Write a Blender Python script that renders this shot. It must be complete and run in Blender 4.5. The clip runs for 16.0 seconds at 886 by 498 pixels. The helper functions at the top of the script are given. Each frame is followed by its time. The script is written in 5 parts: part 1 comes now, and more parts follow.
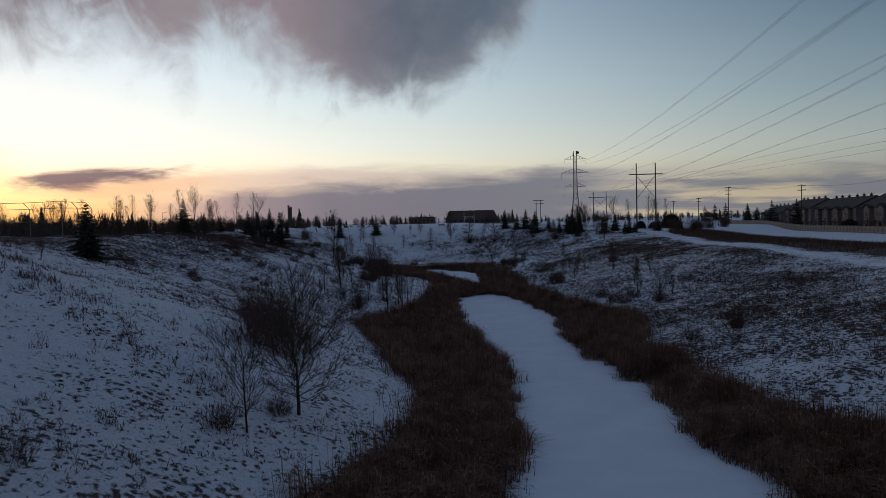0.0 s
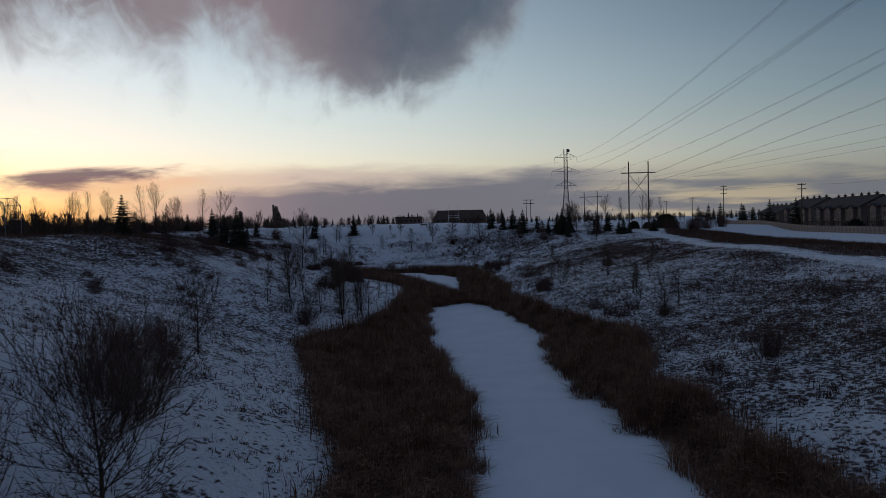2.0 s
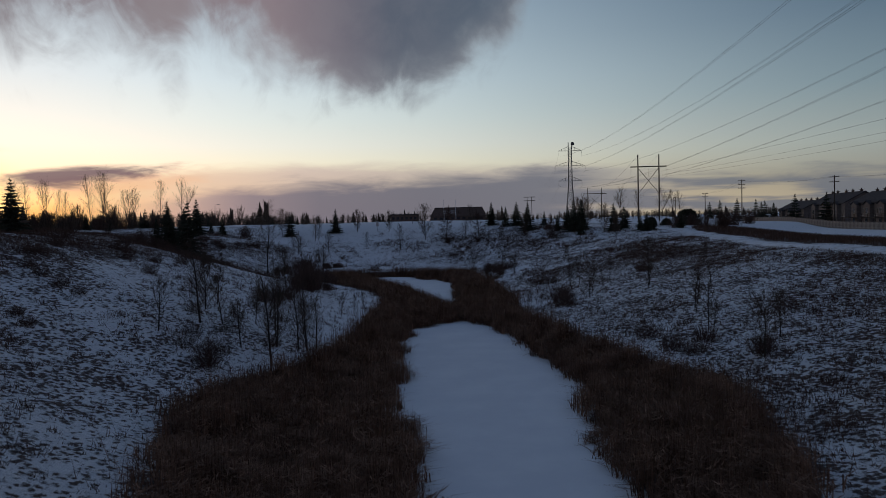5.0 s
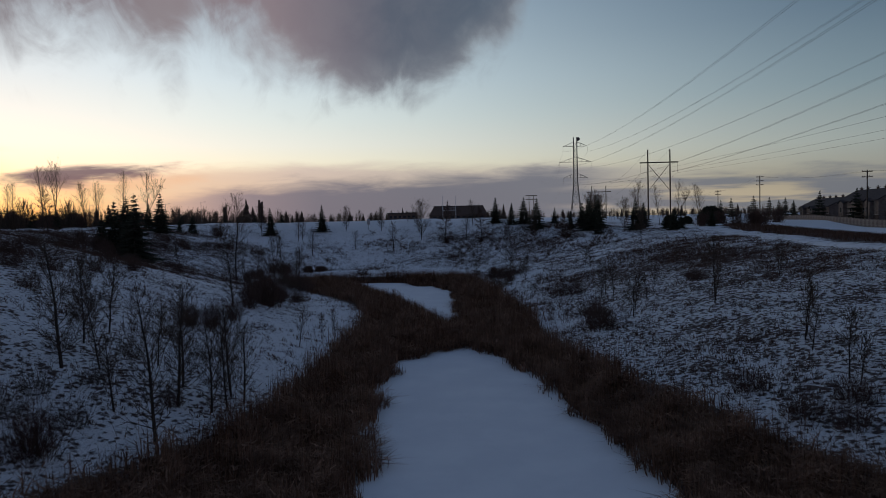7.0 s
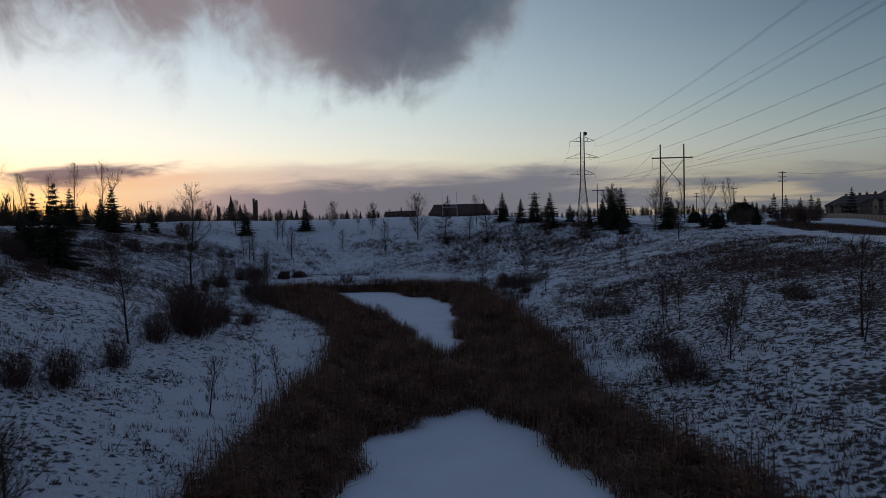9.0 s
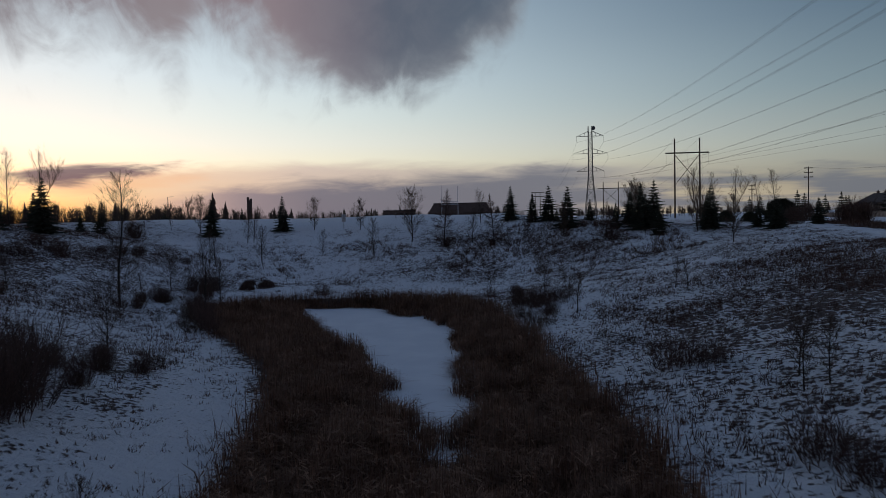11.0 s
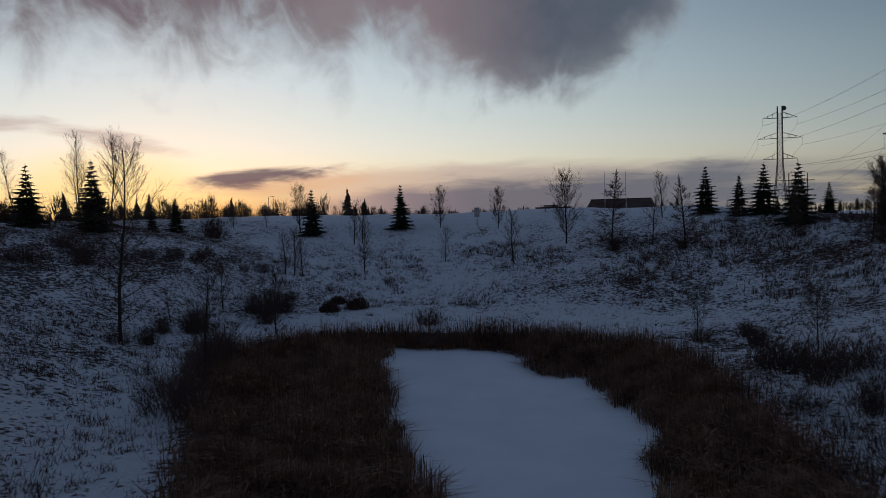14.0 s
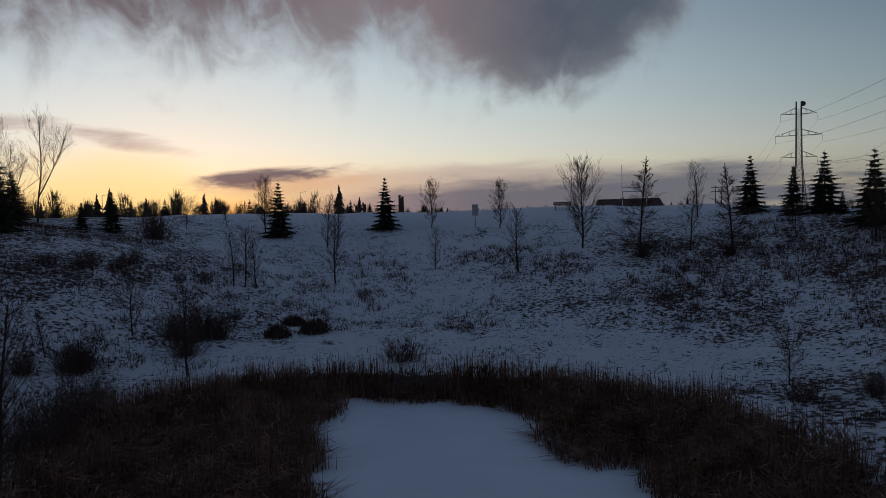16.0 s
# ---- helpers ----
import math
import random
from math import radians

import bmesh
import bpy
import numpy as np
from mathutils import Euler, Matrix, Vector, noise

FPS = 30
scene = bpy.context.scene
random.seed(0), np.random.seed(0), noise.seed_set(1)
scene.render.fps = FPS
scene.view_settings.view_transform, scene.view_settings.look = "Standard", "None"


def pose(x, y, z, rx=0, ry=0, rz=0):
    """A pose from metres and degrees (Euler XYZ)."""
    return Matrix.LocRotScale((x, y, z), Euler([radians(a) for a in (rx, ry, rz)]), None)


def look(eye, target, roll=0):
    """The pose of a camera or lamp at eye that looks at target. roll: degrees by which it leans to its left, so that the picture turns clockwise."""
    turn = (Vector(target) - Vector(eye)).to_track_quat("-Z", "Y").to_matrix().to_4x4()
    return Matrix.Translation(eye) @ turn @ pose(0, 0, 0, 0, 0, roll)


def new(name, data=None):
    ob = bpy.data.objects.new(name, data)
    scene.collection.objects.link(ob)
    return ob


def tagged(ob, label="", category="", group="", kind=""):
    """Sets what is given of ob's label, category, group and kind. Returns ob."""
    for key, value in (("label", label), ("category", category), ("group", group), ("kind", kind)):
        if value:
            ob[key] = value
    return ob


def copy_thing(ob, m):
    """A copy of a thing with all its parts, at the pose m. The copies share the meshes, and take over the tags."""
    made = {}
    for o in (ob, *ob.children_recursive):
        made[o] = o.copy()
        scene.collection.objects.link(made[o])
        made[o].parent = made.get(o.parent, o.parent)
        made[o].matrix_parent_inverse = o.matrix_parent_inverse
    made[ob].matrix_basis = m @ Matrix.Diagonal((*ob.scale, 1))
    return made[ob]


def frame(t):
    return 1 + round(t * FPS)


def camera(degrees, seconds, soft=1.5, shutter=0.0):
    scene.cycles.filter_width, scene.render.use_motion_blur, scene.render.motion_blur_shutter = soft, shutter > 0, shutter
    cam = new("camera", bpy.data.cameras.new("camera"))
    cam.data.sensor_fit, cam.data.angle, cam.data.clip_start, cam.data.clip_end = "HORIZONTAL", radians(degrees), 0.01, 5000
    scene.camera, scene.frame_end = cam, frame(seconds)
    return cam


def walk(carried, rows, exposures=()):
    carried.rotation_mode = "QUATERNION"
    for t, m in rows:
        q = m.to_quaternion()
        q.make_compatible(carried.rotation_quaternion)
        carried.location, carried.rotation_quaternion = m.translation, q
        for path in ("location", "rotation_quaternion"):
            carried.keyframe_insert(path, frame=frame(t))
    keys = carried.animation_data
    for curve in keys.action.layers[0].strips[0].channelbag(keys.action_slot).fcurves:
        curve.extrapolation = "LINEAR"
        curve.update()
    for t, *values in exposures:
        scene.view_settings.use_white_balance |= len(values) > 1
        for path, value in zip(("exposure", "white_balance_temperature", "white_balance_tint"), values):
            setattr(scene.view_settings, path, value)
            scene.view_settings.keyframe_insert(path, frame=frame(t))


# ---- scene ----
cam = camera(63.7, 16.0, soft=0.85, shutter=0.25)
METRES, EYE, TILT, LEAN, TURN = 130.0, 10.8, 0.0, 0.0, 0.0
ROWS = [
    (0.0, 0.0, 0.0, 0.0, -0.06, -2.21, 1.48),
    (0.5, 0.0057, 0.0247, -0.0002, -0.25, -2.2, 1.46),
    (1.0, 0.0109, 0.0496, -0.0006, -0.76, -2.22, 1.44),
    (1.5, 0.015, 0.0702, -0.0011, -0.76, -2.23, 1.41),
    (2.0, 0.0189, 0.0952, -0.0016, -0.78, -2.22, 1.41),
    (2.5, 0.0216, 0.1192, -0.0023, -0.8, -2.22, 1.42),
    (3.0, 0.0241, 0.1466, -0.0033, -0.82, -2.23, 1.41),
    (3.5, 0.0261, 0.1759, -0.0045, -0.83, -2.25, 1.39),
    (4.0, 0.0279, 0.2066, -0.0055, -0.83, -2.28, 1.41),
    (6.5, 0.034, 0.3675, -0.0096, -0.83, -2.38, 1.37),
    (7.0, 0.0348, 0.4019, -0.0106, -0.84, -2.37, 1.36),
    (7.5, 0.0355, 0.4361, -0.0113, -0.84, -2.38, 1.35),
    (8.0, 0.0363, 0.4708, -0.0121, -0.83, -2.4, 1.31),
    (8.5, 0.037, 0.5055, -0.0128, -0.82, -2.4, 1.31),
    (9.0, 0.0378, 0.5404, -0.0133, -0.81, -2.41, 1.31),
    (11.5, 0.0426, 0.7153, -0.0154, -0.68, -2.45, 1.33),
    (12.0, 0.0423, 0.7508, -0.0161, 4.19, -2.34, 1.43),
    (12.5, 0.043, 0.7863, -0.0168, 11.41, -2.19, 1.58),
    (13.0, 0.0419, 0.8211, -0.0176, 11.53, -2.24, 1.53),
    (13.5, 0.0398, 0.8557, -0.0184, 11.58, -2.25, 1.52),
    (14.0, 0.0367, 0.89, -0.0191, 11.63, -2.24, 1.55),
    (14.5, 0.0332, 0.9238, -0.0198, 11.68, -2.23, 1.53),
    (15.0, 0.0294, 0.9558, -0.0204, 11.74, -2.2, 1.53),
    (15.5, 0.0267, 0.9799, -0.0204, 11.85, -2.18, 1.41),
    (16.0, 0.0247, 0.9963, -0.0204, 11.92, -2.19, 1.32),
]
walk(cam, [(t, pose(0, 0, EYE, TILT, LEAN, TURN) @ pose(METRES * x, METRES * y, METRES * z, 90 + pitch, roll, yaw)) for t, x, y, z, yaw, pitch, roll in ROWS],
     exposures=[(0.0, 0.02), (0.5, -0.13), (1.0, -0.16), (3.0, -0.15), (9.0, -0.11), (11.5, -0.1), (12.5, -0.14), (13.0, -0.22), (14.0, -0.34), (16.0, -0.4)])
# ---- sky, sun ----
SUN_AZ, SUN_EL = -33.0, 1.0  # degrees; azimuth from +y to +x


class Nodes:
    """Short hand for node trees."""

    def __init__(self, tree):
        self.t = tree
        tree.nodes.clear()

    def add(self, kind, values=(), **props):
        n = self.t.nodes.new(kind)
        for k, v in props.items():
            setattr(n, k, v)
        for k, v in dict(values).items():
            if isinstance(v, bpy.types.NodeSocket):
                self.t.links.new(v, n.inputs[k])
            else:
                n.inputs[k].default_value = v
        return n

    def m(self, op, a, b=0.0, c=0.0, clamp=False):
        return self.add("ShaderNodeMath", {0: a, 1: b, 2: c}, operation=op, use_clamp=clamp).outputs[0]

    def span(self, v, a, b, lo=0.0, hi=1.0):
        n = self.add("ShaderNodeMapRange", {0: v, 1: a, 2: b, 3: lo, 4: hi}, interpolation_type="SMOOTHSTEP")
        return n.outputs[0]

    def mix(self, f, a, b, mode="MIX"):
        n = self.t.nodes.new("ShaderNodeMix")
        n.data_type, n.blend_type, n.clamp_factor = "RGBA", mode, True
        for s, v in ((n.inputs[0], f), (n.inputs[6], a), (n.inputs[7], b)):
            if isinstance(v, bpy.types.NodeSocket):
                self.t.links.new(v, s)
            else:
                s.default_value = v if isinstance(v, float) else (*v, 1.0)
        return n.outputs[2]

    def ramp(self, v, stops, hi):
        n = self.t.nodes.new("ShaderNodeValToRGB")
        self.t.links.new(self.m("DIVIDE", v, hi), n.inputs[0])
        e = n.color_ramp.elements
        while len(e) < len(stops):
            e.new(0.5)
        for k, (at, col) in zip(e, stops):
            k.position, k.color = at / hi, (*col, 1)
        return n.outputs[0]

    def noise(self, vec, scale, detail=4.0, rough=0.55, out=0, distort=0.0):
        return self.add("ShaderNodeTexNoise", {"Vector": vec, "Scale": scale, "Detail": detail, "Roughness": rough, "Distortion": distort}).outputs[out]

    def vec(self, x, y, z=0.0):
        return self.add("ShaderNodeCombineXYZ", {0: x, 1: y, 2: z}).outputs[0]


world = bpy.data.worlds.new("dusk_sky")
scene.world = world
world.use_nodes = True
W = Nodes(world.node_tree)
xyz = W.add("ShaderNodeSeparateXYZ", {0: W.add("ShaderNodeTexCoord").outputs["Generated"]})
el = W.m("MULTIPLY", W.m("ARCSINE", xyz.outputs[2]), 57.2958)
az = W.m("MULTIPLY", W.m("ARCTAN2", xyz.outputs[0], xyz.outputs[1]), 57.2958)
off_sun = W.m("ABSOLUTE", W.m("SUBTRACT", W.m("MODULO", W.m("ADD", W.m("SUBTRACT", az, SUN_AZ), 540.0), 360.0), 180.0))
up = W.m("MAXIMUM", el, 0.0)
sunward = W.ramp(up, [(0, (0.86, 0.36, 0.08)), (1.2, (0.92, 0.54, 0.19)), (2.6, (0.97, 0.80, 0.44)), (4.2, (0.96, 0.91, 0.68)), (6, (0.87, 0.905, 0.82)), (8, (0.76, 0.86, 0.84)), (11, (0.64, 0.775, 0.83)), (17, (0.41, 0.54, 0.64)), (28, (0.15, 0.22, 0.32)), (55, (0.066, 0.10, 0.178)), (90, (0.048, 0.079, 0.152))], 90)
sunward = W.mix(1.0, sunward, (1.06, 1.06, 1.08), "MULTIPLY")
across = W.ramp(up, [(0, (0.24, 0.225, 0.20)), (2, (0.27, 0.265, 0.235)), (5, (0.285, 0.34, 0.345)), (9, (0.165, 0.242, 0.295)), (14, (0.084, 0.144, 0.214)), (18, (0.055, 0.104, 0.176)), (28, (0.05, 0.092, 0.168)), (55, (0.047, 0.08, 0.152)), (90, (0.042, 0.073, 0.145))], 90)
behind = W.ramp(up, [(0, (0.13, 0.12, 0.17)), (6, (0.175, 0.15, 0.20)), (16, (0.12, 0.13, 0.20)), (40, (0.075, 0.105, 0.175)), (90, (0.042, 0.073, 0.145))], 90)
clear = W.mix(W.span(off_sun, 60, 140), W.mix(W.span(off_sun, 4, 74), sunward, across), behind)
air = W.add("ShaderNodeTexSky", sky_type="NISHITA", sun_disc=False, sun_elevation=radians(SUN_EL), sun_rotation=radians(SUN_AZ), dust_density=2.0)
clear = W.mix(0.03, clear, air.outputs[0], "ADD")

# clouds in degrees of azimuth and elevation
puff = W.noise(W.vec(az, el), 0.22, 6.0, 0.56, distort=0.35)
virga = W.noise(W.vec(W.m("MULTIPLY", az, 0.30), W.m("MULTIPLY", el, 0.19)), 1.0, 5.0, 0.55, distort=1.1)
thin = W.noise(W.vec(W.m("MULTIPLY", az, 0.16), W.m("MULTIPLY", el, 0.85)), 1.0, 5.0, 0.58, distort=0.4)


def along(v, a0, a1, stops, hi):
    """A height in degrees that changes with the azimuth, from (azimuth, height) stops."""
    part_way = W.m("SUBTRACT", W.m("MINIMUM", W.m("MAXIMUM", v, a0), a1), a0)
    grey = W.ramp(part_way, [(a - a0, (e / hi,) * 3) for a, e in stops], a1 - a0)
    return W.m("MULTIPLY", W.add("ShaderNodeSeparateColor", {0: grey}).outputs[0], hi)


def tint(v, a0, a1, stops):
    part_way = W.m("SUBTRACT", W.m("MINIMUM", W.m("MAXIMUM", v, a0), a1), a0)
    return W.ramp(part_way, [(a - a0, c) for a, c in stops], a1 - a0)


def lens(a0, e0, ra, re, tilt):
    """A flat cloud's body: 1 in its middle, 0 at its rim; tilt in degrees of height for each degree of azimuth."""
    da = W.m("SUBTRACT", az, a0)
    u = W.m("DIVIDE", da, ra)
    v = W.m("DIVIDE", W.m("SUBTRACT", W.m("SUBTRACT", el, e0), W.m("MULTIPLY", da, tilt)), re)
    return W.m("SUBTRACT", 1.0, W.m("ADD", W.m("MULTIPLY", u, u), W.m("MULTIPLY", v, v)))


# the glow over the set sun
clear = W.mix(W.m("MULTIPLY", W.span(lens(-36.5, 2.4, 8.5, 4.2, 0.0), 0.0, 1.0), 0.6), clear, (1.28, 0.96, 0.40))

# the high bank: its ragged lower rim, with torn strands of falling snow under the western part
rim = along(az, -70, 20, [(-70, 13), (-43, 12.6), (-36, 12.9), (-31, 12.4), (-27.5, 12.8), (-24.5, 13.4), (-21.5, 12.6), (-19.2, 11.7), (-17, 13.6), (-14.3, 13.0), (-12.2, 11.8), (-9.6, 10.8), (-6.4, 9.8), (-2.6, 9.7), (-0.4, 10.0), (1.4, 10.7), (3.4, 12.0), (5.6, 14.2), (9, 18.5), (20, 28)], 30.0)
west = W.span(az, -9, -17)
torn = W.m("ADD", W.m("MULTIPLY", W.m("SUBTRACT", puff, 0.5), 7.5), W.m("MULTIPLY", W.m("MULTIPLY", W.m("SUBTRACT", virga, 0.5), 9.0), W.m("ADD", W.m("MULTIPLY", west, 0.75), 0.25)))
deep = W.m("ADD", W.m("SUBTRACT", el, rim), torn)
soft = W.m("ADD", W.m("MULTIPLY", west, 2.6), 2.0)
high = W.span(W.m("DIVIDE", W.m("ADD", deep, 0.5), soft), -0.6, 1.25)
strand = W.m("MULTIPLY", W.m("MULTIPLY", W.span(virga, 0.5, 0.72), W.span(W.m("SUBTRACT", el, rim), -5.0, 0.5)), 0.42)
high = W.m("MAXIMUM", high, strand)
high = W.m("MULTIPLY", W.m("MULTIPLY", high, W.span(el, 6.5, 9.5)), W.m("MULTIPLY", W.span(el, 36, 24), W.span(az, -75, -55)))
dark = tint(az, -50, 14, [(-50, (0.15, 0.098, 0.11)), (-30, (0.175, 0.118, 0.13)), (-20, (0.25, 0.19, 0.205)), (-12, (0.25, 0.19, 0.212)), (-7, (0.155, 0.135, 0.168)), (-3, (0.092, 0.105, 0.145)), (3, (0.088, 0.112, 0.155)), (14, (0.08, 0.125, 0.18))])
dim = W.mix(W.span(deep, -0.5, 4.0), W.mix(0.5, dark, (0.40, 0.41, 0.43)), dark)
dim = W.mix(W.m("MULTIPLY", W.span(puff, 0.40, 0.66), W.m("ADD", W.m("MULTIPLY", west, 0.25), 0.12)), dim, (0.30, 0.28, 0.30))
sky = W.mix(W.m("MULTIPLY", high, 0.94), clear, dim)
# the low bank along the horizon: a rosy veil over a blue-grey body that ends in streaks to the east
waver = W.m("MULTIPLY", W.m("SUBTRACT", thin, 0.5), 2.6)
over = W.m("ADD", W.m("SUBTRACT", along(az, -34, 34, [(-34, 1.8), (-26, 3.9), (-20, 4.5), (-8, 4.7), (2, 4.4), (14, 4.3), (24, 3.9), (34, 3.4)], 10.0), el), W.m("MULTIPLY", waver, 0.6))
rose = W.m("MULTIPLY", W.span(over, -0.35, 0.9), W.m("MULTIPLY", W.span(az, -31, -22), W.span(az, 26, 10)))
sky = W.mix(W.m("MULTIPLY", rose, 0.74), sky, tint(az, -30, 20, [(-30, (0.98, 0.62, 0.28)), (-20, (0.88, 0.58, 0.43)), (-10, (0.62, 0.47, 0.44)), (0, (0.47, 0.40, 0.39)), (20, (0.36, 0.36, 0.36))]))
body = W.m("ADD", W.m("SUBTRACT", along(az, -34, 40, [(-34, 0.6), (-24, 1.2), (-17, 2.7), (-10, 3.2), (-3, 3.2), (2, 3.5), (8, 3.8), (15, 3.7), (20, 3.1), (40, 3.0)], 10.0), el), waver)
low = W.m("MULTIPLY", W.span(body, -0.55, 0.95), W.span(az, -27, -14))
gap = W.m("MULTIPLY", W.span(az, 7, 17), W.span(W.noise(W.vec(W.m("MULTIPLY", az, 0.09), W.m("MULTIPLY", el, 1.0)), 1.0, 4.0, 0.5), 0.44, 0.60))
low = W.m("MULTIPLY", low, W.m("SUBTRACT", 1.0, W.m("MULTIPLY", gap, 0.85)))
sky = W.mix(W.m("MULTIPLY", low, 0.9), sky, tint(az, -26, 40, [(-26, (0.80, 0.47, 0.30)), (-19, (0.47, 0.33, 0.33)), (-14, (0.27, 0.22, 0.255)), (-9, (0.17, 0.163, 0.21)), (0, (0.15, 0.155, 0.20)), (10, (0.165, 0.175, 0.215)), (18, (0.18, 0.19, 0.225)), (24, (0.17, 0.185, 0.215)), (40, (0.15, 0.165, 0.20))]))
glow = W.m("MULTIPLY", W.m("MULTIPLY", gap, W.span(el, 3.2, 0.8)), W.m("MULTIPLY", W.span(az, 10, 15), W.span(az, 36, 24)))
sky = W.mix(W.m("MULTIPLY", glow, 0.6), sky, (0.58, 0.50, 0.35))
streak = W.span(W.m("ADD", lens(-25.2, 3.75, 7.6, 0.85, 0.09), W.m("MULTIPLY", W.m("SUBTRACT", thin, 0.5), 3.6)), -0.25, 1.25)
under = W.span(W.m("ADD", lens(-24.5, 3.1, 8.0, 0.8, 0.07), W.m("MULTIPLY", W.m("SUBTRACT", thin, 0.5), 2.2)), -0.2, 1.1)
sky = W.mix(W.m("MULTIPLY", under, 0.55), sky, (1.0, 0.55, 0.30))
sky = W.mix(W.m("MULTIPLY", streak, 0.9), sky, W.mix(W.span(streak, 0.25, 0.8), (0.66, 0.36, 0.30), (0.17, 0.105, 0.145)))
veil = W.span(W.m("ADD", lens(-36.4, 6.5, 6.0, 0.75, -0.16), W.m("MULTIPLY", W.m("SUBTRACT", thin, 0.5), 2.8)), -0.25, 1.3)
veil = W.m("MAXIMUM", veil, W.m("MULTIPLY", W.span(W.m("ADD", lens(-46, 7.4, 7.0, 0.9, -0.02), W.m("MULTIPLY", W.m("SUBTRACT", thin, 0.5), 3.0)), -0.2, 1.3), 0.8))
sky = W.mix(W.m("MULTIPLY", veil, 0.72), sky, (0.52, 0.33, 0.30))
sky = W.mix(W.span(el, -1.0, -4.0), sky, (0.05, 0.055, 0.07))
back = W.add("ShaderNodeBackground", {0: sky, 1: 1.0})
W.t.links.new(back.outputs[0], W.add("ShaderNodeOutputWorld").inputs[0])

sun_data = bpy.data.lights.new("low_sun", "SUN")
sun_data.energy, sun_data.angle, sun_data.color = 0.12, radians(8), (1.0, 0.62, 0.35)
sun = new("low_sun", sun_data)
sun.matrix_world = look((0, 0, 40), (-math.sin(radians(SUN_AZ)), -math.cos(radians(SUN_AZ)), 40 - math.tan(radians(3))))
# ---- materials ----
def material(name, build, rough=0.9, metal=0.0, spec=0.2):
    """build(nodes, position) returns a colour socket or value and a bump height or None."""
    mat = bpy.data.materials.new(name)
    mat.use_nodes = True
    n = Nodes(mat.node_tree)
    place = n.add("ShaderNodeTexCoord").outputs["Object"]
    col, bump, depth = build(n, place)
    b = n.add("ShaderNodeBsdfPrincipled", {"Roughness": rough, "Metallic": metal, "Specular IOR Level": spec})
    if isinstance(col, bpy.types.NodeSocket):
        n.t.links.new(col, b.inputs["Base Color"])
    else:
        b.inputs["Base Color"].default_value = (*col, 1)
    if bump is not None:
        n.t.links.new(n.add("ShaderNodeBump", {"Height": bump, "Distance": depth, "Strength": 1.0}).outputs[0], b.inputs["Normal"])
    n.t.links.new(b.outputs[0], n.add("ShaderNodeOutputMaterial").inputs[0])
    return mat


def two_tone(a, b, scale, detail=4.0, bump=0.01, random_tint=True):
    def build(n, p):
        f = n.span(n.noise(p, scale, detail), 0.3, 0.7)
        col = n.mix(f, a, b)
        if random_tint:
            r = n.add("ShaderNodeNewGeometry").outputs["Random Per Island"]
            col = n.mix(n.span(r, 0, 1, 0.0, 0.7), col, tuple(0.45 * v for v in a))
        return col, n.noise(p, scale * 3, 3.0), bump
    return build


def snow_ground(n, p):
    cover = n.add("ShaderNodeAttribute", attribute_name="cover").outputs["Fac"]
    fine = n.noise(p, 4.6, 6.0, 0.7)
    clump = n.noise(p, 0.42, 3.0, 0.5)
    hump = n.noise(p, 1.3, 4.0, 0.6)
    shift = n.add("ShaderNodeVectorMath", {0: p, 1: n.add("ShaderNodeVectorMath", {0: n.noise(p, 3.0, 3.0, 0.6, out=1), "Scale": 0.3}, operation="SCALE").outputs[0]}, operation="ADD").outputs[0]
    cell = n.add("ShaderNodeTexVoronoi", {"Vector": shift, "Scale": 3.1, "Randomness": 1.0}, feature="F1").outputs["Distance"]
    amount = n.m("ADD", n.m("MULTIPLY", fine, 0.82), n.m("ADD", n.m("MULTIPLY", clump, 0.34), n.m("SUBTRACT", cover, 0.668)))
    amount = n.m("ADD", amount, n.m("ADD", n.m("MULTIPLY", hump, 0.3), n.m("MULTIPLY", n.m("SUBTRACT", 0.5, cell), 0.42)))
    bare = n.span(amount, 0.49, 0.62)
    snow = n.mix(n.noise(p, 0.7, 3.0), (0.80, 0.83, 0.88), (0.89, 0.91, 0.93))
    grass = n.mix(n.span(n.noise(p, 9.0, 5.0, 0.65), 0.36, 0.64), (0.03, 0.019, 0.016), (0.125, 0.076, 0.06))
    bump = n.m("ADD", n.m("ADD", n.m("MULTIPLY", fine, 0.45), n.m("MULTIPLY", hump, 0.9)), n.m("MULTIPLY", bare, 0.22))
    return n.mix(n.m("MULTIPLY", bare, 0.94), snow, grass), bump, 0.4


def snow_ice(n, p):
    f = n.noise(p, 0.35, 5.0, 0.6)
    g = n.noise(p, 6.0, 4.0, 0.6)
    col = n.mix(n.span(f, 0.35, 0.7), (0.76, 0.79, 0.83), (0.82, 0.85, 0.88))
    return col, n.m("ADD", n.m("MULTIPLY", f, 0.3), n.m("MULTIPLY", g, 0.08)), 0.012


def snow_path(n, p):
    f = n.noise(p, 0.8, 6.0, 0.65)
    return n.mix(n.span(f, 0.45, 0.72), (0.76, 0.79, 0.83), (0.42, 0.41, 0.41)), n.noise(p, 4.0, 4.0), 0.06


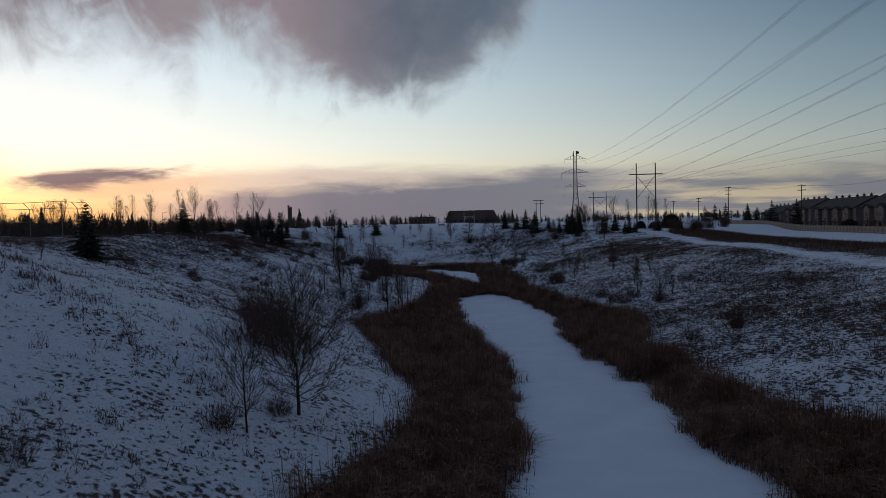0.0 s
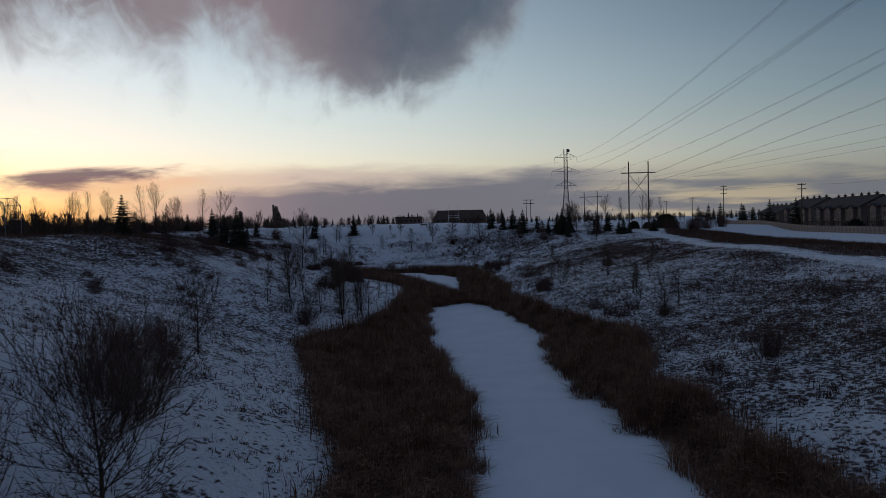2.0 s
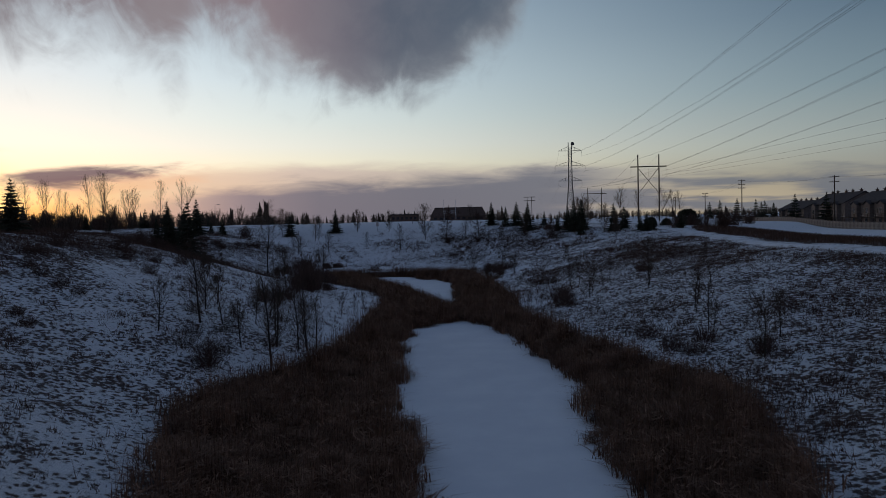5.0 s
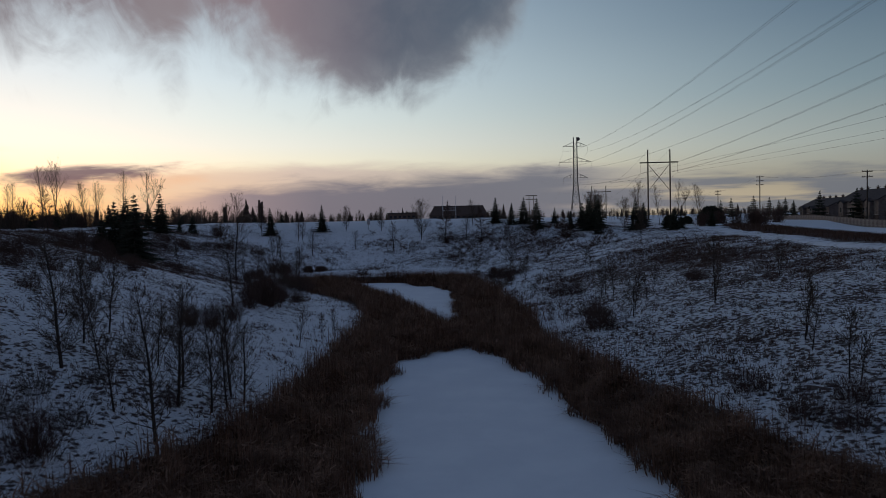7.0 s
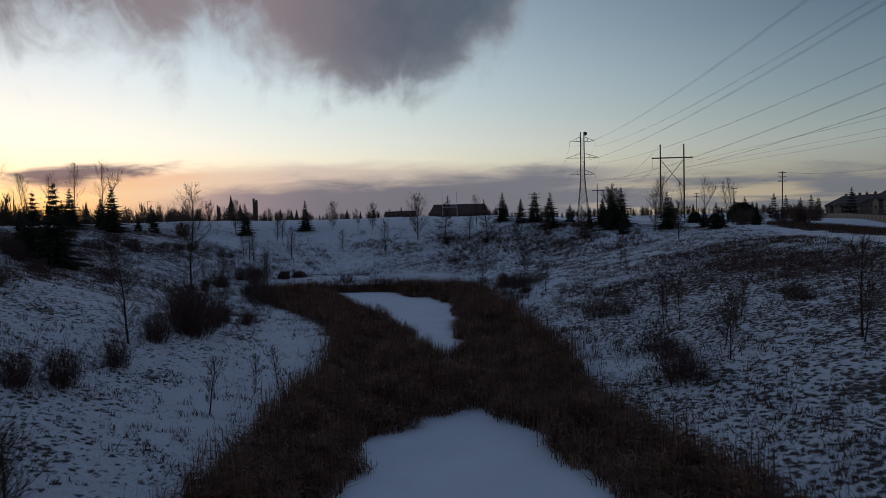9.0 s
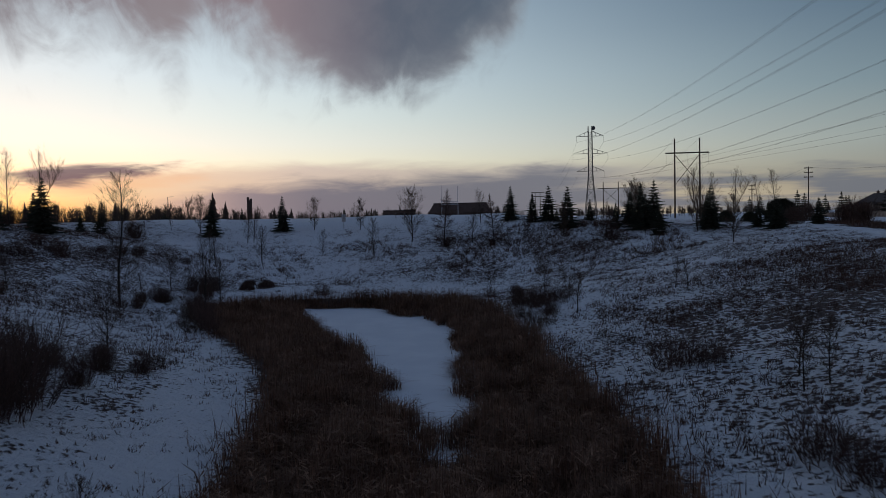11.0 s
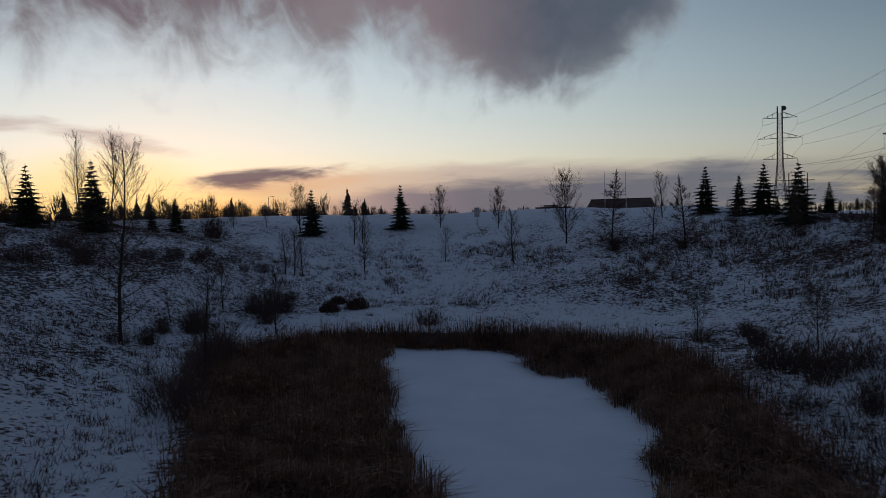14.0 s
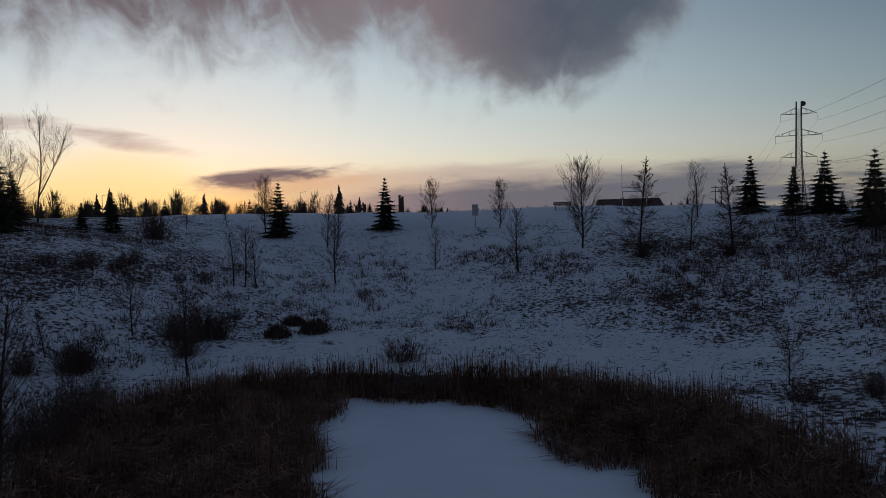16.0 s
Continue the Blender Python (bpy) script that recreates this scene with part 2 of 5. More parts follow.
MAT_GROUND = material("snowy_grass", snow_ground, 0.95)
MAT_ICE = material("snow_on_ice", snow_ice, 0.8)
MAT_PATH = material("trodden_snow", snow_path, 0.9)
MAT_REED = material("dry_reed", two_tone((0.13, 0.068, 0.045), (0.37, 0.212, 0.138), 0.9))
MAT_HEAD = material("cattail_head", two_tone((0.11, 0.06, 0.03), (0.2, 0.13, 0.08), 2.0))
MAT_GRASS = material("dead_grass", two_tone((0.105, 0.06, 0.044), (0.18, 0.108, 0.08), 0.5))
MAT_BARK = material("grey_bark", two_tone((0.055, 0.044, 0.037), (0.10, 0.082, 0.068), 9.0, bump=0.02))
MAT_TWIG = material("brown_twig", two_tone((0.085, 0.06, 0.045), (0.13, 0.095, 0.07), 6.0))
MAT_SHRUB = material("red_brown_twig", two_tone((0.10, 0.062, 0.05), (0.15, 0.094, 0.076), 5.0))
MAT_WILLOW = material("willow_twig", two_tone((0.125, 0.075, 0.064), (0.18, 0.112, 0.094), 5.0))
MAT_NEEDLE = material("spruce_needles", two_tone((0.042, 0.05, 0.036), (0.072, 0.08, 0.058), 3.0))
MAT_WOODPOLE = material("creosoted_pole", two_tone((0.05, 0.038, 0.03), (0.09, 0.07, 0.055), 4.0, random_tint=False))
MAT_STEEL = material("galvanised_steel", two_tone((0.18, 0.18, 0.19), (0.27, 0.27, 0.28), 3.0, random_tint=False), 0.5, 0.6)
MAT_TOWER = material("weathered_steel", two_tone((0.07, 0.068, 0.068), (0.11, 0.108, 0.108), 3.0, random_tint=False), 0.6, 0.4)
MAT_WIRE = material("wire", two_tone((0.05, 0.05, 0.055), (0.07, 0.07, 0.075), 1.0, random_tint=False), 0.6, 0.4)
MAT_GLASS_INS = material("porcelain", two_tone((0.10, 0.08, 0.07), (0.14, 0.11, 0.1), 3.0, random_tint=False), 0.4)
MAT_FENCE = material("weathered_fence", two_tone((0.24, 0.20, 0.175), (0.34, 0.29, 0.255), 2.0))
MAT_STUCCO = material("stucco", two_tone((0.15, 0.12, 0.11), (0.21, 0.175, 0.155), 1.2, random_tint=False))
MAT_STUCCO2 = material("brown_siding", two_tone((0.135, 0.108, 0.098), (0.18, 0.145, 0.13), 1.2, random_tint=False))
MAT_ROOF = material("asphalt_shingle", two_tone((0.045, 0.04, 0.042), (0.08, 0.07, 0.072), 2.5, random_tint=False))
MAT_BRICK = material("brown_brick", two_tone((0.085, 0.06, 0.05), (0.13, 0.09, 0.075), 1.5, random_tint=False))
MAT_DARK = material("dark_glass", two_tone((0.02, 0.022, 0.026), (0.03, 0.032, 0.036), 0.5, random_tint=False), 0.15, 0.0, 0.5)
MAT_TRIM = material("pale_trim", two_tone((0.24, 0.22, 0.2), (0.32, 0.3, 0.28), 3.0, random_tint=False))
MAT_WHITE = material("white_paint", two_tone((0.6, 0.6, 0.6), (0.7, 0.7, 0.7), 3.0, random_tint=False), 0.5)
MAT_SIGN = material("sign_back", two_tone((0.38, 0.38, 0.39), (0.48, 0.48, 0.49), 3.0, random_tint=False), 0.5, 0.3)


# ---- mesh helpers ----
def mesh(name, verts, faces, mat, smooth=False):
    me = bpy.data.meshes.new(name)
    me.from_pydata([tuple(map(float, v)) for v in verts], [], [tuple(map(int, f)) for f in faces])
    me.materials.append(mat)
    if smooth:
        me.polygons.foreach_set("use_smooth", [True] * len(me.polygons))
    return me


def big_mesh(name, verts, quads, tris, mat, smooth=False):
    """A large mesh straight from arrays."""
    me = bpy.data.meshes.new(name)
    me.vertices.add(len(verts))
    me.vertices.foreach_set("co", np.asarray(verts, np.float32).ravel())
    loops = np.concatenate([np.asarray(quads, np.int32).ravel(), np.asarray(tris, np.int32).ravel()])
    nq, nt = len(quads), len(tris)
    me.loops.add(len(loops))
    me.loops.foreach_set("vertex_index", loops)
    me.polygons.add(nq + nt)
    me.polygons.foreach_set("loop_start", np.r_[np.arange(nq) * 4, nq * 4 + np.arange(nt) * 3].astype(np.int32))
    if smooth:
        me.polygons.foreach_set("use_smooth", np.ones(nq + nt, bool))
    me.materials.append(mat)
    me.update(calc_edges=True)
    me.validate()
    return me


def part(name, me, parent, label="", m=None):
    ob = new(name, me)
    ob.parent = parent
    if m is not None:
        ob.matrix_basis = m
    return tagged(ob, label)


def thing(name, label, category, m=None, group="", kind=""):
    ob = new(name)
    ob.empty_display_size = 0.3
    if m is not None:
        ob.matrix_basis = m
    return tagged(ob, label, category, group, kind)


def tube(path, radii, sides=6, cap=True):
    """Vertices and faces of a tapered tube along a path."""
    path = [Vector(p) for p in path]
    verts, faces = [], []
    for i, p in enumerate(path):
        d = (path[min(i + 1, len(path) - 1)] - path[max(i - 1, 0)]).normalized()
        a = d.orthogonal().normalized() if abs(d.z) < 0.98 else Vector((1, 0, 0))
        b = d.cross(a)
        for k in range(sides):
            w = math.tau * k / sides
            verts.append(p + radii[i] * (math.cos(w) * a + math.sin(w) * b))
    for i in range(len(path) - 1):
        for k in range(sides):
            q = (k + 1) % sides
            faces.append((i * sides + k, i * sides + q, (i + 1) * sides + q, (i + 1) * sides + k))
    if cap:
        faces.append(tuple(range(sides))[::-1])
        faces.append(tuple((len(path) - 1) * sides + k for k in range(sides)))
    return verts, faces


def join(pieces):
    verts, faces = [], []
    for v, f in pieces:
        n = len(verts)
        verts += list(v)
        faces += [tuple(i + n for i in q) for q in f]
    return verts, faces


def box(x0, x1, y0, y1, z0, z1):
    v = [(x, y, z) for z in (z0, z1) for x, y in ((x0, y0), (x1, y0), (x1, y1), (x0, y1))]
    return v, [(3, 2, 1, 0), (4, 5, 6, 7), (0, 1, 5, 4), (1, 2, 6, 5), (2, 3, 7, 6), (3, 0, 4, 7)]


def bar(a, b, r, sides=5):
    return tube([a, b], [r, r], sides)


def ground_z(x, y):
    return float(height(np.array([x]), np.array([y]))[0])
# ---- plan of the valley ----
rng = np.random.default_rng(7)

# shore lines as (y, x): ice of the long pond and of the far pond, and the outer edges of the reed belt
ICE_L = [(-60, -4), (-20, 0), (10, 1.5), (24, 2.0), (27, 2.3), (29.5, 3.2), (33, 3.8), (36, 3.3), (39, 3.6), (44, 4.4), (49, 4.2), (54, 4.6), (60, 3.8), (66, 3.2), (71, 2.0), (75, 1.6), (79.5, 1.8), (82, 1.6), (88, 1.8), (91, 1.2), (95, 2.3), (99.6, 2.1), (101, 3.6), (104, 6.2)]
ICE_R = [(-60, 16), (-20, 14), (10, 13), (28.5, 12.6), (31, 12.1), (34, 11.1), (38, 12.4), (44, 13), (47, 12.1), (50, 11.7), (54, 11.3), (57, 11.1), (60, 10.6), (65, 10.9), (71, 11.6), (75.7, 11.9), (80, 11.9), (83, 11.4), (88, 10.2), (94.5, 10.6), (98, 9.2), (100.5, 8.4), (104, 6.6)]
POND_L = [(112, 5.3), (116, 4.8), (119.6, 4.2), (121.2, 3.0), (122.8, 2.4), (124.0, 2.7), (124.9, 3.7), (126.6, 3.1), (131, 1.5), (135, 0.3), (138.7, -0.9), (142.8, -2.9), (147, -4.5), (150.6, -5.9), (153.1, -6.4), (154.9, -7.5), (157.3, -7.4), (160.2, -8.1)]
POND_R = [(112, 6.0), (116, 6.5), (119.9, 6.7), (121.2, 7.5), (123.1, 6.6), (126.4, 7.1), (131.7, 7.0), (137.3, 7.0), (142, 6.8), (147, 6.1), (150.5, 5.2), (153.2, 5.0), (153.0, 3.8), (154.6, 2.5), (155.4, 1.1), (158.2, 0.8), (158.8, -0.2), (160.1, -0.6), (160.6, -4)]
REED_L = [(-60, -9), (0, -6), (25, -4.6), (31, -2.1), (36, -1.3), (41, -1.2), (44, -1.6), (47.5, -3.3), (54, -4.4), (60, -5.6), (69, -8.2), (75, -7.4), (80, -4.3), (85, -2.8), (95, -2.0), (102, -1.8), (108, -0.9), (113, -1), (120, -1.7), (126, -3.2), (131, -4.8), (140, -9.7), (146, -12.4), (152, -15.4), (156, -15.4), (160, -12.4), (162.6, -9)]
REED_R = [(-60, 24), (0, 21), (31.5, 19), (36, 16.6), (44, 15.8), (51.5, 16.2), (54, 15), (55.5, 14), (58.3, 16.5), (67, 18.2), (71, 19.2), (77, 17.4), (88.5, 14.6), (95, 13), (101, 12), (113, 12.2), (119, 12.3), (126, 11.5), (136, 11.3), (147, 10.4), (154.5, 9.1), (158.5, 7.2), (162.2, 1.8)]


def ring(left, right, step=0.8):
    """A closed outline from a left and a right shore line, smoothed and made uneven."""
    out = []
    for line, way in ((left, 1), (right, -1)):
        p = np.array(line, float)[:, ::-1]
        s = np.r_[0, np.cumsum(np.hypot(*np.diff(p, axis=0).T))]
        k = np.linspace(0, s[-1], max(4, int(s[-1] / step)))
        q = np.stack([np.interp(k, s, p[:, 0]), np.interp(k, s, p[:, 1])], 1)
        q[1:-1] = 0.25 * q[:-2] + 0.5 * q[1:-1] + 0.25 * q[2:]
        out.append(q[::way])
    return np.concatenate(out)


def outside(x, y, poly):
    """Signed distance to an outline, negative inside."""
    x, y = np.asarray(x, float), np.asarray(y, float)
    best, inn = np.full(x.shape, 1e9), np.zeros(x.shape, bool)
    for (ax, ay), (bx, by) in zip(poly, np.roll(poly, -1, 0)):
        ex, ey = bx - ax, by - ay
        k = np.clip(((x - ax) * ex + (y - ay) * ey) / max(ex * ex + ey * ey, 1e-9), 0, 1)
        best = np.minimum(best, (x - ax - k * ex) ** 2 + (y - ay - k * ey) ** 2)
        if ay != by:
            inn ^= ((ay > y) != (by > y)) & (x < ex * (y - ay) / (by - ay) + ax)
    return np.where(inn, -1, 1) * np.sqrt(best)


def step(a, b, v):
    k = np.clip((np.asarray(v, float) - a) / (b - a), 0, 1)
    return k * k * (3 - 2 * k)


def lattice(x, y, size, seed):
    """Smooth value noise, -1 to 1."""
    g = np.random.default_rng(seed).uniform(-1, 1, (64, 64))
    u, v = np.asarray(x, float) / size, np.asarray(y, float) / size
    i, j = np.floor(u).astype(int), np.floor(v).astype(int)
    a, b = u - i, v - j
    a, b = a * a * (3 - 2 * a), b * b * (3 - 2 * b)
    w = lambda p, q: g[(i + p) % 64, (j + q) % 64]
    return (w(0, 0) * (1 - a) + w(1, 0) * a) * (1 - b) + (w(0, 1) * (1 - a) + w(1, 1) * a) * b


ICE, POND, REEDS = ring(ICE_L, ICE_R), ring(POND_L, POND_R), ring(REED_L, REED_R, 1.5)
COARSE = ring(REED_L, REED_R, 4.0)
PATH_X = ([-60, 40, 74, 92, 120, 140, 166, 185, 215, 260], [51, 47.5, 46, 45.2, 45.4, 46.8, 50.5, 56, 72, 110])


def smin(a, b, k):
    h = np.clip(0.5 + 0.5 * (b - a) / k, 0, 1)
    return b * (1 - h) + a * h - k * h * (1 - h)


def height(x, y):
    """The ground: reed bed, banks, the plateau round the valley, the gravel path's bench and the berm by the fence."""
    x, y = np.asarray(x, float), np.asarray(y, float)
    d = outside(x, y, COARSE)
    out = np.maximum(d, 0)
    mid = np.interp(y, [0, 100, 140, 165], [7, 6, 0, -3])
    right = step(-6, 12, x - mid)
    far = step(148, 176, y) * step(-34, -14, x) + step(166, 200, y) * (1 - step(-34, -14, x))
    flat = (np.interp(y, [60, 95, 125], [0, 1, 6]) * (1 - right) + 0.5 * right) * (1 - far) + (17.5 - 4 * step(-12, 10, x)) * far
    slope = (np.interp(y, [20, 60, 100], [0.42, 0.31, 0.29]) * (1 - right) + 0.168 * right) * (1 - far) + 0.25 * far
    crest_l = np.interp(y, [30, 100, 160, 240], [10.7, 9.8, 9.3, 9.5])
    crest_f = 9.5 - 2.6 * step(14, 46, x)
    crest = (crest_l * (1 - right) + 6.3 * right) * (1 - far) + crest_f * far
    rise = np.logaddexp(0, (out - flat) * 1.2) / 1.2
    z = smin(0.75 + 0.03 * np.minimum(out, 12) + slope * rise, crest, 1.6)
    z = z + (0.25 * lattice(x, y, 9, 1) + 0.1 * lattice(x, y, 3.1, 2) + 0.085 * lattice(x, y, 1.7, 8)) * step(0, 6, out) * (1 - step(0, 40, out - 60))
    z = np.where(d < 0, 0.15 + 0.6 * step(-3.5, 0, d), z)
    # beyond the path the ground falls gently to a hollow, then lifts to the fence
    off = x - np.interp(y, *PATH_X)
    east = step(3, 30, off) * step(400, 250, y)
    z = z * (1 - east) + (5.0 + 0.55 * step(36, 62, off)) * east
    ice = np.minimum(outside(x, y, ICE), outside(x, y, POND))
    z = np.where(ice < 1.5, np.minimum(z, -0.25 + 0.45 * step(0.0, 1.5, ice)), z)
    return z


class Raster:
    """A function of the plan, sampled once on a grid and read back between its points."""

    def __init__(self, f, x0=-60.0, x1=100.0, y0=-10.0, y1=236.0, cell=0.5):
        self.x0, self.y0, self.cell = x0, y0, cell
        xs, ys = np.arange(x0, x1 + cell, cell), np.arange(y0, y1 + cell, cell)
        gx, gy = np.meshgrid(xs, ys)
        self.v = f(gx.ravel(), gy.ravel()).reshape(gx.shape)

    def __call__(self, x, y):
        u = np.clip((np.asarray(x) - self.x0) / self.cell, 0, self.v.shape[1] - 1.001)
        w = np.clip((np.asarray(y) - self.y0) / self.cell, 0, self.v.shape[0] - 1.001)
        i, j = u.astype(int), w.astype(int)
        a, b = u - i, w - j
        return (self.v[j, i] * (1 - a) + self.v[j, i + 1] * a) * (1 - b) + (self.v[j + 1, i] * (1 - a) + self.v[j + 1, i + 1] * a) * b


from_reeds = Raster(lambda x, y: outside(x, y, REEDS))
from_ice = Raster(lambda x, y: np.minimum(outside(x, y, ICE), outside(x, y, POND)))
land = Raster(height)
# ---- ground ----
def spread(lo, hi, fine, limit):
    """Even steps between lo and hi, growing steps out to the limits."""
    mid = list(np.arange(lo, hi + fine, fine))
    out, s = [], fine
    v = mid[-1]
    while v < limit:
        s *= 1.16
        v += s
        out.append(v)
    low, s, v = [], fine, mid[0]
    while v > -limit:
        s *= 1.16
        v -= s
        low.append(v)
    return np.array(low[::-1] + mid + out)


gx, gy = spread(-62, 74, 0.75, 2600), spread(-8, 232, 0.75, 2600)
GX, GY = np.meshgrid(gx, gy)
GZ = height(GX.ravel(), GY.ravel()).reshape(GX.shape)
reach = np.hypot(GX, GY - 100)
GZ = GZ * (1 - step(400, 1800, reach)) + 8.0 * step(400, 1800, reach)
nx, ny = len(gx), len(gy)
idx = np.arange(nx * ny).reshape(ny, nx)
quads = np.stack([idx[:-1, :-1], idx[:-1, 1:], idx[1:, 1:], idx[1:, :-1]], -1).reshape(-1, 4)
ground_me = big_mesh("ground", np.stack([GX, GY, GZ], -1).reshape(-1, 3), quads, np.zeros((0, 3), int), MAT_GROUND, True)
# how much dead grass stands out of the snow
px = np.interp(GY, *PATH_X)
cover = 0.385 + 0.055 * lattice(GX, GY, 14, 5) + 0.04 * lattice(GX, GY, 4.2, 6) + 0.03 * lattice(GX, GY, 6, 52) + 0.035 * lattice(GX, GY, 1.6, 51) + 0.05 * step(-4, -10, GX) * step(50, 70, GY) * step(135, 115, GY)
cover += 0.04 * step(0, 10, GX) * step(173, 181, GY) * step(200, 194, GY) - 0.03 * step(-1, -4, GX) * step(48, 36, GY) - 0.05 * step(-20, -14, GX) * step(168, 176, GY) * step(4, -2, GX)
cover += 0.04 * step(12, 18, GX) * step(150, 130, GY) + 0.06 * step(20, 34, GX) * step(-1, -6, GX - px) * step(200, 150, GY) + 0.06 * step(13, 22, GX) + 0.06 * lattice(GX, GY, 7, 58) * step(14, 20, GX) + 0.03 * step(10, 17, GX) * step(150, 164, GY) * step(198, 190, GY)
cover += 0.5 * step(2, 4, GX - px) * step(80, 74, GX) * step(208, 182, GY)
cover -= 0.25 * step(76, 82, GX) - 0.07 * step(-25, -40, GX)
near = np.where((np.abs(GX) < 60) & (GY > -10) & (GY < 236), from_reeds(GX, GY), 99.0)
cover -= 0.12 * step(0.5, 2, near) * step(6, 4, near) * step(0, -2, GX) * step(90, 98, GY) * step(158, 150, GY)
cover -= 0.06 * step(159, 164, GY) * step(177, 170, GY) * step(-24, -18, GX) * step(16, 8, GX)
cover -= 0.3 * step(200, 216, GY) * step(30, 10, GX)
cover += 0.5 * step(1.2, -0.6, np.where((np.abs(GX) < 60) & (GY > -10) & (GY < 236), from_reeds(GX, GY), 9.0))
cover += 0.04 * step(-24, -28, GX) * step(-50, -44, GX) * step(112, 122, GY) * step(184, 176, GY) * step(3.5, 5.0, GZ)
cover += 0.04 * step(6.0, 8.2, GZ) * step(-19, -26, GX) * step(40, 60, GY) + 0.08 * step(5.6, 8.0, GZ) * step(-18, -25, GX) * step(78, 98, GY) * step(170, 150, GY)
cover -= 0.07 * step(12, 17, GX) * step(126, 140, GY) * step(206, 198, GY)
attr = ground_me.attributes.new("cover", "FLOAT", "POINT")
attr.data.foreach_set("value", cover.astype(np.float32).ravel())
tagged(new("ground", ground_me), "snow-covered valley ground with dead grass showing through", "ground", kind="structure")


def sheet(name, outline, z, mat, label):
    """A level sheet of small cells that runs a little way under the reeds round the outline."""
    cell = 0.5
    xs, ys = np.arange(outline[:, 0].min() - 2, outline[:, 0].max() + 2, cell), np.arange(max(outline[:, 1].min(), -20) - 2, outline[:, 1].max() + 2, cell)
    sx, sy = np.meshgrid(xs, ys)
    keep = outside(sx.ravel(), sy.ravel(), outline).reshape(sx.shape) < 1.3
    sz = z + 0.012 * lattice(sx, sy, 2.3, 91) + 0.01 * lattice(sx, sy, 0.9, 92)
    ids = np.arange(sx.size).reshape(sx.shape)
    full = keep[:-1, :-1] & keep[:-1, 1:] & keep[1:, 1:] & keep[1:, :-1]
    q = np.stack([ids[:-1, :-1], ids[:-1, 1:], ids[1:, 1:], ids[1:, :-1]], -1)[full]
    used, back = np.unique(q, return_inverse=True)
    verts = np.stack([sx, sy, sz], -1).reshape(-1, 3)[used]
    me = big_mesh(name, verts, back.reshape(-1, 4), np.zeros((0, 3), int), mat, True)
    tagged(new(name, me), label, "frozen pond", kind="structure")


sheet("water_1", ICE, 0.0, MAT_ICE, "long frozen pond under smooth snow")
sheet("water_2", POND, 0.0, MAT_ICE, "small frozen pond under smooth snow")

# gravel path under trodden snow, on the bench above the slope
ys = np.concatenate([np.arange(-50, 230, 1.5)])
pc = np.interp(ys, *PATH_X)
pc = np.convolve(np.pad(pc, 8, mode="edge"), np.ones(17) / 17, "valid")
cols = np.array([-1.6, -1.15, -0.6, 0, 0.6, 1.15, 1.6])
PX, PY = pc[:, None] + cols[None, :], np.repeat(ys[:, None], 7, 1)
PZ = height(PX.ravel(), PY.ravel()).reshape(PX.shape)
PZ = PZ.mean(1, keepdims=True) * 0.7 + PZ * 0.3 + np.array([-0.25, 0.08, 0.1, 0.1, 0.1, 0.08, -0.25])
k = np.arange(len(ys) * 7).reshape(-1, 7)
pq = np.stack([k[:-1, :-1], k[:-1, 1:], k[1:, 1:], k[1:, :-1]], -1).reshape(-1, 4)
tagged(new("path", big_mesh("path", np.stack([PX, PY, PZ], -1).reshape(-1, 3), pq, np.zeros((0, 3), int), MAT_PATH, True)), "footpath under trodden snow along the valley's edge", "path", kind="structure")


# ---- reeds and grass ----
def blades(root, tall, wide, lean, turn, bend):
    """Arrays for flat tapering blades: a quad and a tip each."""
    n = len(root)
    c, s = np.cos(turn), np.sin(turn)
    side = np.stack([-s, c, np.zeros(n)], 1) * wide[:, None] / 2
    out = np.stack([c, s, np.zeros(n)], 1)
    up = np.array([0, 0, 1.0])
    midp = root + up * (tall * 0.55)[:, None] + out * (lean * 0.35)[:, None]
    tip = root + up * (tall * (1 - 0.25 * bend))[:, None] + out * (lean * (1 + bend))[:, None]
    v = np.stack([root - side, root + side, midp + side * 0.9, midp - side * 0.9, tip], 1).reshape(-1, 3)
    b = np.arange(n)[:, None] * 5
    return v, b + np.array([[0, 1, 2, 3]]), b + np.array([[3, 2, 4]])


def spears(root, tall, wide, lean, turn):
    """Arrays for thin blades of one triangle each."""
    n = len(root)
    c, s = np.cos(turn), np.sin(turn)
    side = np.stack([-s, c, np.zeros(n)], 1) * wide[:, None] / 2
    tip = root + np.stack([c * lean, s * lean, tall], 1)
    v = np.stack([root - side, root + side, tip], 1).reshape(-1, 3)
    return v, np.zeros((0, 4), int), np.arange(3 * n).reshape(n, 3)


def blade_stuff(name, sets, mat, label, category):
    vs, qs, ts, n = [], [], [], 0
    for v, q, t in sets:
        vs.append(v), qs.append(q + n), ts.append(t + n)
        n += len(v)
    me = big_mesh(name, np.concatenate(vs), np.concatenate(qs), np.concatenate(ts), mat)
    return tagged(new(name, me), label, category, kind="stuff")


def scatter(x0, x1, y0, y1, count, keep):
    p = np.stack([rng.uniform(x0, x1, count), rng.uniform(y0, y1, count)], 1)
    return p[keep(p[:, 0], p[:, 1])]


def in_reeds(x, y):
    a, b = from_reeds(x, y), from_ice(x, y)
    fringe = rng.normal(0, 0.45, len(x)) + 0.5 * lattice(x, y, 2.2, 11)
    bay = 0.15 * rng.normal(0, 1, len(x)) + 0.6 * lattice(x, y, 2.6, 12) + 0.5 * lattice(x, y, 1.1, 16)
    return (a < fringe + 0.1) & (b > bay)


